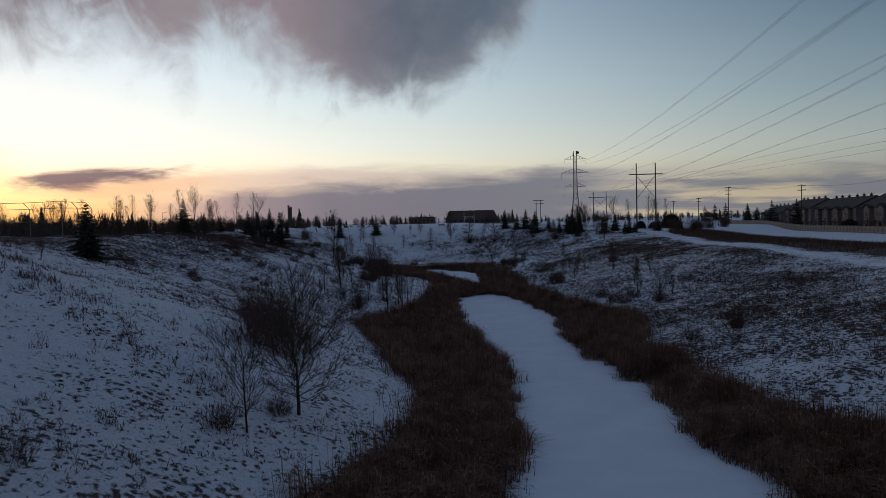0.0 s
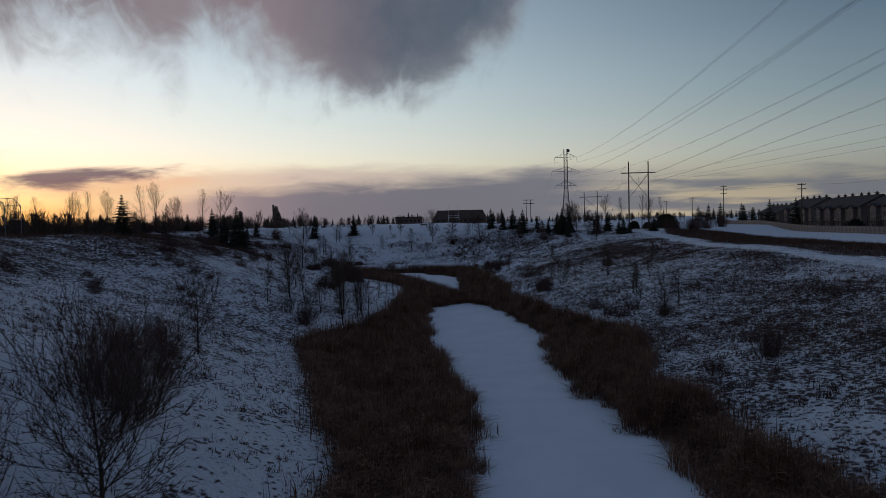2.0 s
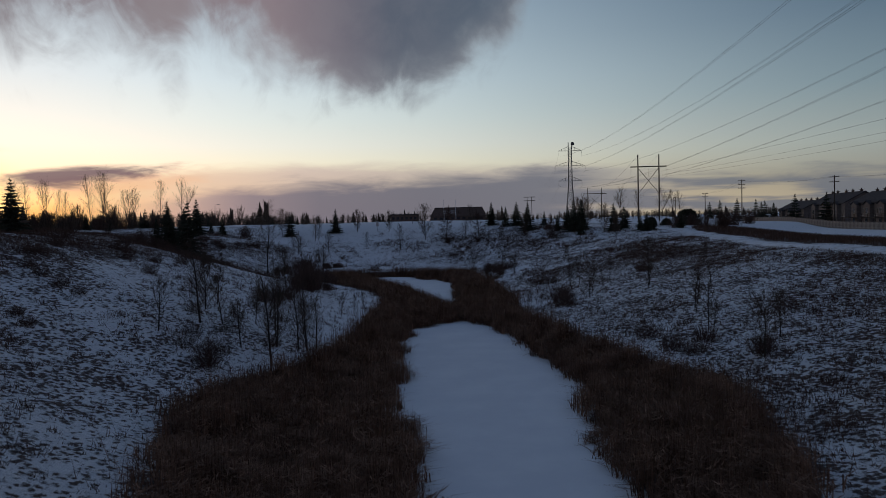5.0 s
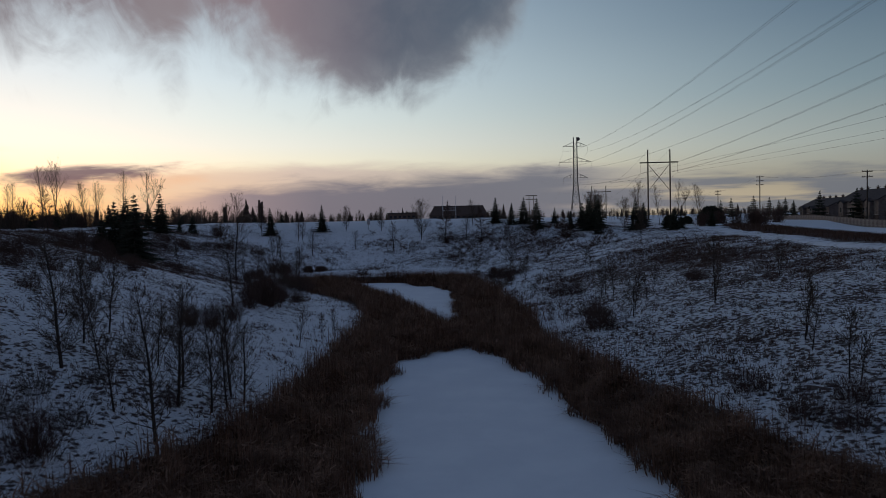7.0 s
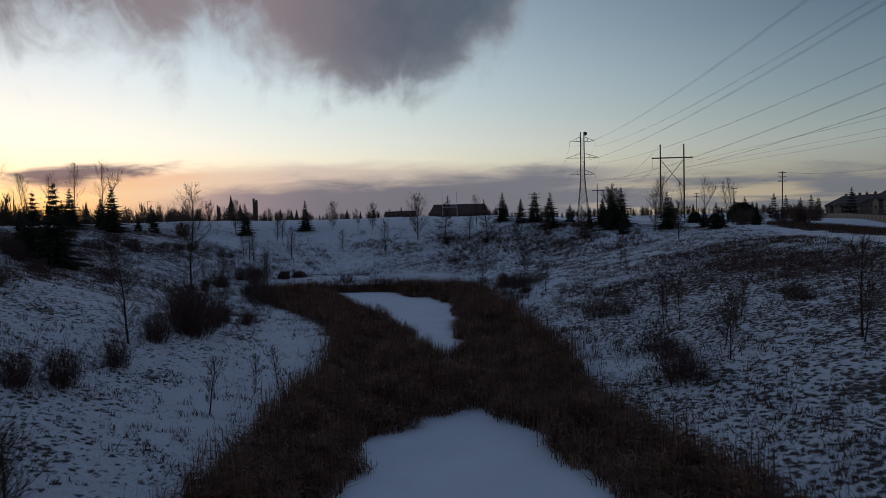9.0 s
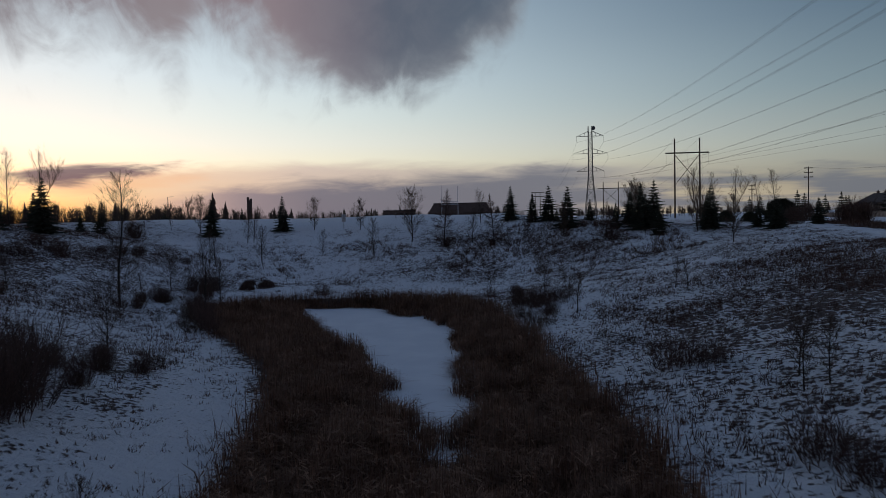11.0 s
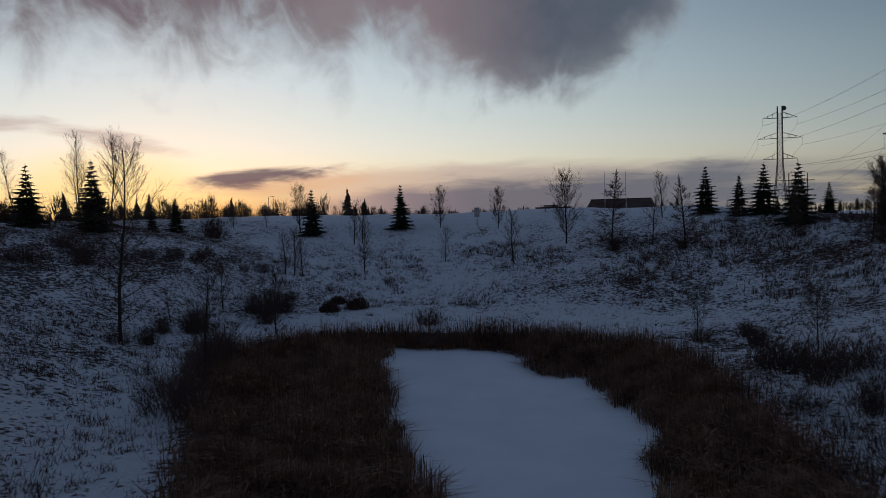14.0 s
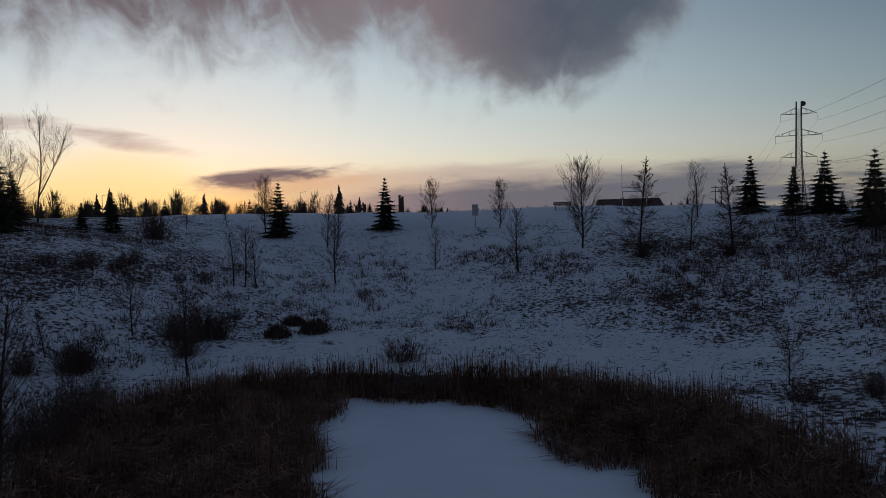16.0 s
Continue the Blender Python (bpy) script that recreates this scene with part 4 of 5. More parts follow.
planted(bush_low, [(-40.3, 157, 1.1), (13.2, 149.6, 1.15), (14.6, 148.4, 1.15), (15.8, 147.4, 0.95), (14, 146.6, 1.05), (12.6, 151, 0.8), (-24.6, 101.5, 0.8), (-22.6, 103.4, 0.7), (-21.4, 107.2, 0.7), (-27.8, 129.4, 0.8), (-20, 95.5, 0.65), (-27, 106, 0.9), (-29, 112, 0.9), (-26, 118, 0.8), (-31, 120, 1.0), (-30, 133, 0.9), (-24.4, 124, 0.7), (-34, 128, 1.0), (-28.5, 97, 0.8), (-26.4, 90, 0.8), (-23, 113, 0.7), (-32, 105, 0.9), (-36, 134, 1.0), (-25.4, 136, 0.8), (-38.5, 160, 0.9), (-37.2, 162, 1.1), (-34.2, 164.6, 0.8), (-35.6, 166.5, 1.1), (-31.5, 173, 0.9), (-30.6, 175, 0.7), (-31.2, 177.5, 0.9), (-33, 171, 0.7), (-38.6, 168, 1.0), (-41.5, 161, 1.2), (-43, 165, 1.1), (-26.1, 179, 0.7), (-27.3, 177.6, 0.6), (-28, 143.2, 0.7), (-29.6, 144.4, 0.6), (-37.5, 151, 0.9), (-28.3, 64.6, 0.6), (-30, 66, 0.65), (-22.8, 65.6, 0.55), (-24, 67.5, 0.5), (-21.6, 84, 0.6), (-23.4, 85, 0.65), (-20, 83.4, 0.5), (-25, 86.2, 0.6), (-19, 75.4, 0.5), (-20.3, 76.5, 0.5), (-24.5, 69.5, 0.55), (-26, 71, 0.5), (-22.2, 160.4, 0.95), (11, 159, 0.7), (17.2, 109.4, 1.0), (16.6, 103.8, 1.0), (16.9, 122, 1.15), (18.5, 121.5, 0.9), (27.4, 114.4, 0.75), (16.1, 102.4, 1.1), (19.1, 80.2, 0.8), (18.8, 84.2, 0.85), (21.5, 80.6, 0.85), (18.6, 53.4, 0.75), (-7, 83.2, 0.5), (-23.6, 154, 0.7), (27, 112.8, 0.8), (-11.8, 50.6, 0.6), (-7.4, 30.9, 0.6), (-9, 27.8, 0.7), (20, 78.4, 0.7), (17.3, 107.2, 0.95), (-6.8, 165.7, 1.0), (-21.2, 174.5, 0.6), (23.8, 186.8, 0.9), (28.6, 180.4, 0.8)], "low shrubs")


bush_thin = shrub("shrub", 34, 2.4, 2.2, 46, "sparse leafless shrub with long thin stems", MAT_TWIG, 5, 160)
planted(bush_thin, [(-16.4, 152.4, 0.8), (-17.0, 153.7, 1.1), (-15.3, 150.3, 1.1), (-14.3, 147.9, 1.05), (-15.9, 149.3, 0.8), (-17.4, 156.2, 0.6), (-12.6, 141.6, 1.15), (-14, 144.2, 1.0), (-17.9, 148.4, 0.7), (-9.4, 79.5, 0.8), (-11.7, 81, 0.9), (-10.2, 83, 0.7), (-11.4, 78.6, 0.8), (-10.5, 87.2, 0.7), (-10.7, 93, 0.6), (11.8, 143.6, 0.7), (12.4, 143.2, 0.8), (12.6, 140.2, 0.75), (13.4, 138.6, 0.7), (12.2, 136.8, 0.7), (13.6, 149.9, 0.8), (-12.4, 20.2, 0.8), (-22.4, 160.8, 0.6), (-24, 164, 0.6), (-8, 90.4, 0.7), (-13.2, 86, 0.7), (-9.8, 127, 0.7), (15.6, 131, 0.6)], "sparse shrubs by the reeds")
planted(tree_sapling, [(-8.6, 81.2, 1.2), (-10.8, 84.8, 1.3), (-9.2, 87.4, 1.1), (-2.9, 105.4, 0.8), (-4.6, 99.8, 0.9), (-3.8, 104.3, 0.7), (-12.8, 90.2, 1.3), (-13.5, 80, 1.2), (-28.8, 145.8, 1.1), (-24, 160.4, 0.9)], "saplings on the west bank")


def heap(seed, size):
    """A rounded clump of dead foliage."""
    r = np.random.default_rng(seed)
    n = 900
    w = r.normal(0, 1, (n, 3))
    w /= np.linalg.norm(w, axis=1, keepdims=True)
    w[:, 2] = np.abs(w[:, 2])
    root = w * np.array([0.7, 0.6, 0.55]) * size * r.uniform(0.45, 1.0, (n, 1))
    return blades(root - np.array([0, 0, 0.05]), r.uniform(0.1, 0.34, n) * size, r.uniform(0.03, 0.06, n), r.uniform(0.05, 0.3, n), r.uniform(0, math.tau, n), r.uniform(0, 0.8, n))


for i, (x, y, s) in enumerate([(-16.3, 170.9, 1.35), (-17.2, 175.4, 1.2), (-14.5, 172.6, 1.6)]):
    v, q, t = heap(40 + i, s)
    ob = new("juniper_bush", big_mesh("juniper_bush", v, q, t, MAT_SHRUB))
    ob.matrix_basis = pose(x, y, ground_z(x, y))
    tagged(ob, "rounded dark juniper bush in the snow", "shrub", "juniper bushes at the slope's foot")

# ---- grass and weeds sticking out of the snow ----
def on_bank(x, y):
    ok = from_reeds(x, y) > 0.2
    g = 0.5 + 0.5 * lattice(x, y, 1.6, 51) + 0.35 * lattice(x, y, 6, 52)
    g = g + 0.2 * step(12, 18, x) * step(200, 150, y) + 0.25 * step(-1, 10, x) * step(172, 182, y) * step(204, 196, y)
    g = g - 0.8 * step(194, 204, y) * step(34, 26, x)
    g = g - 0.2 * step(159, 164, y) * step(177, 170, y) * step(-24, -18, x) * step(16, 8, x)
    off = x - np.interp(y, *PATH_X)
    g = np.where((np.abs(off) < 2.2), -1, g)
    return ok & (rng.uniform(0.15, 1.25, len(x)) < g)


def stubble(pts, tall_lo, tall_hi, per, wide, loose=0.07):
    pts = np.repeat(pts, per, 0) + rng.normal(0, loose, (len(pts) * per, 2))
    n = len(pts)
    root = np.c_[pts, land(pts[:, 0], pts[:, 1]) - 0.02]
    high_up = rng.uniform(tall_lo, tall_hi, n)
    return spears(root, high_up, rng.uniform(0.5, 1.2, n) * wide, 0.03 + high_up * rng.uniform(0.1, 1.1, n), rng.uniform(0, math.tau, n))


fine = stubble(scatter(-46, 48, 14, 214, 62000, on_bank), 0.05, 0.2, 6, 0.055, 0.11)
weeds = stubble(scatter(-46, 48, 16, 212, 17000, on_bank), 0.1, 0.36, 13, 0.042, 0.15)


def in_meadow(x, y):
    """Tall brown grass on the upper part of the eastern slope."""
    off = x - np.interp(y, *PATH_X)
    g = 0.30 + 0.75 * lattice(x, y, 7, 58) + 0.5 * lattice(x, y, 2.1, 59) + 0.35 * step(24, 34, x)
    return (off < -2.2) & (x > 15 + 3 * lattice(x, y, 6, 60)) & (rng.uniform(0.1, 1.4, len(x)) < g)


meadow = stubble(scatter(13, 52, 34, 150, 32000, in_meadow), 0.12, 0.44, 9, 0.045, 0.17)


def beside_reeds(x, y):
    """Single stalks that stand out of the snow along the reeds' edge."""
    d = from_reeds(x, y)
    return (d > -0.3) & (d < 3.2) & (rng.uniform(0, 1.1, len(x)) < (0.35 + 0.65 * lattice(x, y, 2.7, 62)) * step(3.2, -0.3, d))


stalk_at = scatter(-22, 27, 14, 166, 60000, beside_reeds)
stalks = stubble(stalk_at, 0.45, 1.15, 2, 0.026, 0.12)
blade_stuff("reed_stalks", [stalks], MAT_REED, "single dry reed stalks standing out of the snow", "reeds")


def by_creek(x, y):
    """Rank growth on the low ground beside the reeds."""
    d = from_reeds(x, y)
    g = 0.45 + 0.6 * lattice(x, y, 3, 61) + 0.3 * step(12, 18, x) + 0.3 * step(-10, -16, x) * step(136, 142, y) * step(160, 152, y)
    return (d > -0.2) & (d < 11) & ((x > 11) | (y > 136)) & (y < 162) & (rng.uniform(0.2, 1.4, len(x)) < g * step(11, 4, d))


rank = stubble(scatter(-30, 34, 60, 164, 12000, by_creek), 0.15, 0.5, 10, 0.04, 0.2)


def on_far_slope(x, y):
    g = 0.28 + 0.6 * lattice(x, y, 5, 54) + 0.5 * lattice(x, y, 1.5, 55) + 0.45 * step(1, 14, x) - 0.2 * step(18, 24, x)
    return (from_reeds(x, y) > 3) & (y > 174 - 8 * step(14, 20, x) + 2 * lattice(x, y, 6, 56)) & (y < 195 + 3 * lattice(x, y, 6, 57)) & (rng.uniform(0.1, 1.3, len(x)) < g)


brush = stubble(scatter(-24, 36, 164, 204, 11000, on_far_slope), 0.2, 0.72, 10, 0.042, 0.15)


def on_west(x, y):
    g = 0.9 * lattice(x, y, 4.5, 71) + 0.5 * lattice(x, y, 1.3, 72) - 0.16 + 0.75 * step(-18, -26, x) * step(80, 98, y)
    return (from_reeds(x, y) > 4) & (rng.uniform(0.0, 1.0, len(x)) < g)


west = stubble(scatter(-50, -9, 22, 186, 19000, on_west), 0.15, 0.55, 11, 0.04, 0.2)
blade_stuff("dead_grass", [fine, weeds, meadow, rank, brush, west], MAT_GRASS, "dry dead grass and weeds sticking out of the snow", "grass")


def in_hollow(x, y):
    off = x - np.interp(y, *PATH_X)
    return (off > 2.5) & (x < 78 + 3 * lattice(x, y, 7, 53)) & (y < 194 + 4 * lattice(x, y, 9, 63))


rough = stubble(scatter(40, 84, 60, 210, 24000, in_hollow), 0.25, 0.75, 3, 0.075)
blade_stuff("dead_grass", [rough], MAT_GRASS, "tall brown grass in the hollow beside the path", "grass")
# ---- power lines ----
def pole_part(name, a, b, r, parent, mat=MAT_WOODPOLE, sides=8, label=""):
    v, f = tube([a, b], [r, r * 0.8], sides)
    return part(name, mesh(name, v, f, mat), parent, label)


def insulator(parent, p, long):
    """A hanging string of discs."""
    bits = [bar(p, (p[0], p[1], p[2] - long), 0.03, 5)]
    for k in range(6):
        z = p[2] - long * (0.15 + 0.13 * k)
        bits.append(tube([(p[0], p[1], z), (p[0], p[1], z - 0.07)], [0.08, 0.15], 7))
    part("insulator", mesh("insulator", *join(bits), MAT_GLASS_INS), parent)


def h_frame(x, y, top, gap, label):
    g = ground_z(x, y)
    tower = thing("transmission_frame", label, "power pole", pose(x, y, g, 0, 0, -5), "wooden transmission frames")
    h = top - g
    k = h / 31.0
    for s in (-1, 1):
        pole_part("pole", (s * gap / 2, 0, -0.5), (s * gap / 2, 0, h), 0.34, tower)
    za = h - 5.6 * k
    part("crossarm", mesh("crossarm", *box(-gap * 0.87, gap * 0.87, -0.2, 0.2, za - 0.25, za + 0.25), MAT_WOODPOLE), tower)
    for s in (-1, 1):
        pole_part("brace", (-s * gap / 2, 0, za - 0.6), (s * gap / 2, 0, za - 12.5 * k), 0.13, tower, sides=6)
    for s in (-0.84, 0, 0.84):
        insulator(tower, (s * gap, 0, za - 0.25), 4.4 * k)
    return [Vector((x + s * gap, y, g + za - 0.3 - 4.4 * k)) for s in (-0.84, 0, 0.84)] + [Vector((x + s * gap / 2, y, top)) for s in (-1, 1)]


def lattice_tower(x, y, top, label):
    g = ground_z(x, y)
    tower = thing("lattice_tower", label, "power pylon", pose(x, y, g, 0, 0, -5))
    h = top - g
    stages = [(0, 2.9), (h * 0.16, 2.2), (h * 0.32, 1.5), (h * 0.48, 1.0), (h * 0.62, 0.95), (h * 0.76, 0.9), (h * 0.93, 0.85)]
    for sx, sy in ((-1, -1), (1, -1), (1, 1), (-1, 1)):
        v, f = tube([(sx * w, sy * w, z - (0.4 if z == 0 else 0)) for z, w in stages], [0.14] * len(stages), 5)
        part("leg", mesh("leg", v, f, MAT_TOWER), tower)
    for face in range(4):
        turn = Matrix.Rotation(face * math.pi / 2, 3, "Z")
        bits = []
        for (z0, w0), (z1, w1) in zip(stages, stages[1:]):
            n = max(1, round((z1 - z0) / (w0 + w1)))
            for i in range(n):
                a, b = i / n, (i + 1) / n
                za, zb, wa, wb = z0 + (z1 - z0) * a, z0 + (z1 - z0) * b, w0 + (w1 - w0) * a, w0 + (w1 - w0) * b
                bits += [bar(turn @ Vector((-wa, -wa, za)), turn @ Vector((wb, -wb, zb)), 0.06, 4), bar(turn @ Vector((wa, -wa, za)), turn @ Vector((-wb, -wb, zb)), 0.06, 4), bar(turn @ Vector((-wb, -wb, zb)), turn @ Vector((wb, -wb, zb)), 0.06, 4)]
        part("lattice", mesh("lattice", *join(bits), MAT_TOWER), tower)
    ends = []
    for z, half in ((45.3 - g, 6.2), (37.3 - g, 8.0), (29.2 - g, 6.2)):
        bits = []
        for s in (-1, 1):
            tip = Vector((s * half, 0, z))
            for sy in (-0.85, 0.85):
                bits += [bar((s * 0.85, sy, z), tip, 0.09, 4), bar((s * 0.85, sy, z + 2.3), tip, 0.08, 4)]
                bits += [bar((s * (0.85 + (half - 0.85) * q), sy * (1 - q), z), (s * (0.85 + (half - 0.85) * q), sy * (1 - q), z + 2.3 * (1 - q)), 0.05, 4) for q in (0.33, 0.66)]
            ends.append(Vector((x + s * half, y, g + z - 2.8)))
        part("crossarm", mesh("crossarm", *join(bits), MAT_TOWER), tower)
        for s in (-1, 1):
            insulator(tower, (s * half, 0, z), 2.8)
    for s in (-1, 1):
        pole_part("mast", (s * 0.85, 0, h * 0.92), (s * 0.85, 0, h), 0.28, tower, MAT_TOWER)
    v, f = tube([(1.5, 0, h - 0.9), (1.5, -0.5, h - 0.9)], [0.95, 0.8], 12)
    part("antenna_dish", mesh("antenna_dish", v, f, MAT_TOWER), tower, "round grey antenna dish")
    return ends


def wire(a, b, sag, r, label="dark overhead power line"):
    pts = [a.lerp(b, u) - Vector((0, 0, sag * 4 * u * (1 - u))) for u in np.linspace(0, 1, 33)]
    v, f = tube(pts, [r] * len(pts), 4)
    tagged(new("power_line", mesh("power_line", v, f, MAT_WIRE)), label, "cable", "overhead power lines")


hang = lattice_tower(78.6, 419, 49.9, "grey steel lattice pylon with three crossarms and antennas")
# spans towards the next pylon behind the camera: shift and rise at its end, and sag
SPANS = ((-33.4, 12.5, 12.5), (-29.7, 16.2, 11.2), (-27.3, 16.4, 12.2), (-28.0, 15.3, 10.7), (-26.9, 18.1, 13.1), (-29.1, 15.5, 11.0))
for e, (dx, dz, sag) in zip(hang, SPANS):
    for d in (-0.22, 0.22):
        wire(e + Vector((d, 0, 0)), e + Vector((dx + d, -479, dz)), sag, 0.018)
    wire(e, e + Vector((34, 300, 2)), 9.0, 0.025)
frame_a = h_frame(105.2, 367.5, 38.0, 9.6, "tall dark wooden H-frame power pole with cross braces")
for e, (dx, dz, sag) in zip(frame_a, ((-16.1, 2.8, 2.1), (-16.1, 1.6, 2.6), (-15.8, 0.2, 2.5))):
    wire(e, e + Vector((dx, -427, dz)), sag, 0.027)
frame_b = h_frame(131, 592, 32.0, 10.5, "distant dark wooden H-frame power pole")
for a, b in zip(frame_a, frame_b):
    wire(a, b, 6.0, 0.03)


def utility_pole(x, y, top, arms):
    g = ground_z(x, y)
    ob = thing("utility_pole", "wooden utility pole with short crossarms", "utility pole", pose(x, y, g, 0, 0, -20), "utility poles by the houses")
    h = top - g
    pole_part("pole", (0, 0, -0.4), (0, 0, h), 0.2, ob)
    for k in range(arms):
        z = h - 0.5 - 1.5 * k
        part("crossarm", mesh("crossarm", *box(-1.3, 1.3, -0.08, 0.08, z - 0.1, z + 0.1), MAT_WOODPOLE), ob)
        bits = [tube([(s, 0, z + 0.1), (s, 0, z + 0.35)], [0.09, 0.06], 6) for s in (-1.2, -0.6, 0.6, 1.2)]
        for b in bits:
            part("insulator", mesh("insulator", *b, MAT_GLASS_INS), ob)
    return Vector((x, y, top - 0.3))


line = [utility_pole(x, y, z, n) for x, y, z, n in ((118, 172, 20.0, 2), (126, 250, 20.5, 2), (130, 324, 23.3, 3), (137.8, 383.5, 20, 2), (146, 450, 20, 2))]
for a, b in zip(line, line[1:]):
    for d in (-1.1, 1.1):
        wire(a + Vector((d, 0, 0)), b + Vector((d, 0, 0)), 1.2, 0.02)
far_pole = thing("utility_pole", "distant pair of wooden poles with crossarms", "utility pole", pose(89.7, 664, ground_z(89.7, 664)))
for s in (-1, 1):
    pole_part("pole", (s * 2, 0, 0), (s * 2, 0, 21.5), 0.3, far_pole)
for z in (21.2, 18.0):
    part("crossarm", mesh("crossarm", *box(-5, 5, -0.2, 0.2, z - 0.25, z + 0.25), MAT_WOODPOLE), far_pole)


# ---- houses, fence and hall beyond the valley ----
def townhouse(x, y, turn, long, deep, eave, ridge, wall_mat):
    """A row of joined two-storey houses with a gable roof; the ridge runs along its length (local y)."""
    g = ground_z(x, y)
    ob = thing("townhouse", "two-storey townhouse block with dark shingle roof", "house", pose(x, y, g, 0, 0, turn), "townhouses behind the fence")
    e, r, w, l = eave - g, ridge - g, deep / 2, long / 2
    v = [(-w, -l, -0.3), (w, -l, -0.3), (w, l, -0.3), (-w, l, -0.3), (-w, -l, e), (w, -l, e), (w, l, e), (-w, l, e), (0, -l, r - 0.15), (0, l, r - 0.15)]
    f = [(0, 1, 5, 8, 4), (2, 3, 7, 9, 6), (1, 2, 6, 5), (3, 0, 4, 7)]
    part("wall", mesh("wall", v, f, wall_mat), ob)
    o = 0.6
    zo = e - (r - e) * o / w
    rv = [(-w - o, -l - o, zo), (0, -l - o, r), (w + o, -l - o, zo), (-w - o, l + o, zo), (0, l + o, r), (w + o, l + o, zo)]
    rv += [(a, b, c + 0.28) for a, b, c in rv]
    rf = [(6, 7, 10, 9), (7, 8, 11, 10), (0, 3, 4, 1), (1, 4, 5, 2), (0, 1, 7, 6), (1, 2, 8, 7), (3, 9, 10, 4), (4, 10, 11, 5), (0, 6, 9, 3), (2, 5, 11, 8)]
    roof = part("roof", mesh("roof", rv, rf, MAT_ROOF), ob)
    r_ = np.random.default_rng(int(x * 7 + y))
    for k in range(int(long / 6)):
        yy = -l + 3 + 6 * k + r_.uniform(-0.8, 0.8)
        zz = r + 0.25
        part("chimney", mesh("chimney", *join([box(-0.3, 0.3, yy - 0.3, yy + 0.3, zz - 0.6, zz + 0.45), box(-0.55, 0.55, yy - 0.55, yy + 0.55, zz + 0.45, zz + 0.55), box(-0.12, 0.12, yy - 0.12, yy + 0.12, zz + 0.55, zz + 0.95)]), MAT_BRICK), roof)
    units = max(3, int(long / 9))
    for k in range(units):
        yy = -l + (k + 0.5) * long / units
        # a bay that stands forward under its own small gable, with a deck at its foot
        b = 1.9
        gv = [(-w - 1.1, yy - b, -0.3), (-w - 1.1, yy + b, -0.3), (-w - 1.1, yy + b, e - 0.5), (-w - 1.1, yy - b, e - 0.5), (-w + 0.05, yy - b, -0.3), (-w + 0.05, yy + b, -0.3), (-w + 0.05, yy + b, e - 0.5), (-w + 0.05, yy - b, e - 0.5), (-w - 1.1, yy, e + 0.1), (-w + 0.05, yy, e + 0.1)]
        bay = part("bay", mesh("bay", gv, [(1, 0, 3, 8, 2), (0, 4, 7, 3), (5, 1, 2, 6)], wall_mat), ob)
        o2 = 0.35
        gr = [(-w - 1.1 - o2, yy - b - o2, e - 0.75), (-w - 1.1 - o2, yy, e + 0.25), (-w - 1.1 - o2, yy + b + o2, e - 0.75), (0.0, yy - b - o2, e - 0.75), (0.0, yy, e + 0.25), (0.0, yy + b + o2, e - 0.75)]
        gr += [(p, q, c + 0.16) for p, q, c in gr]
        part("bay_roof", mesh("bay_roof", gr, rf, MAT_ROOF), bay)
        part("deck", mesh("deck", *join([box(-w - 3.4, -w - 1.1, yy - 2.6, yy + 2.6, 2.35, 2.5), box(-w - 3.4, -w - 3.3, yy - 2.6, yy - 2.5, -0.2, 3.5), box(-w - 3.4, -w - 3.3, yy + 2.5, yy + 2.6, -0.2, 3.5), box(-w - 3.4, -w - 3.32, yy - 2.6, yy + 2.6, 3.4, 3.5)]), MAT_WOODPOLE), ob)
        for dy, z0, tall, half, face in ((0, 0.3, 1.9, 0.8, -w - 1.1), (0, 3.6, 1.4, 0.75, -w - 1.1), (long / units / 2, 0.4, 1.8, 0.6, -w), (long / units / 2, 3.6, 1.3, 0.55, -w)):
            if yy + dy + half > l - 0.2:
                continue
            y0, y1 = yy + dy - half, yy + dy + half
            win = part("window", mesh("window", *join([box(face - 0.06, face + 0.02, y0 - 0.1, y1 + 0.1, z0 - 0.1, z0), box(face - 0.06, face + 0.02, y0 - 0.1, y1 + 0.1, z0 + tall, z0 + tall + 0.1), box(face - 0.06, face + 0.02, y0 - 0.1, y0, z0, z0 + tall), box(face - 0.06, face + 0.02, y1, y1 + 0.1, z0, z0 + tall)]), MAT_TRIM), ob)
            part("pane", mesh("pane", *box(face - 0.03, face + 0.01, y0, y1, z0, z0 + tall), MAT_DARK), win)
    part("plinth", mesh("plinth", *box(-w - 0.04, -w + 0.01, -l, l, -0.3, 2.7), MAT_BRICK), ob)
    for yy in (-l, l):
        s = 1 if yy > 0 else -1
        win = part("window", mesh("window", *box(-0.8, 0.8, yy + s * 0.002, yy + s * 0.05, 3.3, 4.7), MAT_TRIM), ob)
        part("pane", mesh("pane", *box(-0.7, 0.7, yy + s * 0.055, yy + s * 0.07, 3.4, 4.6), MAT_DARK), win)
    part("trim", mesh("trim", *box(-w - 0.05, -w + 0.02, -l, l, 2.75, 3.0), MAT_TRIM), ob)
    return ob


for x, y, long, eave, ridge, mat in ((113, 141, 34, 12.0, 14.9, MAT_STUCCO2), (121, 182, 38, 12.2, 15.2, MAT_STUCCO), (129, 224, 36, 12.0, 14.9, MAT_STUCCO2), (137, 263, 30, 12.2, 15.3, MAT_STUCCO), (146, 304, 30, 10.8, 13.6, MAT_STUCCO2)):
    townhouse(x, y, -11, long, 11, eave, ridge, mat)


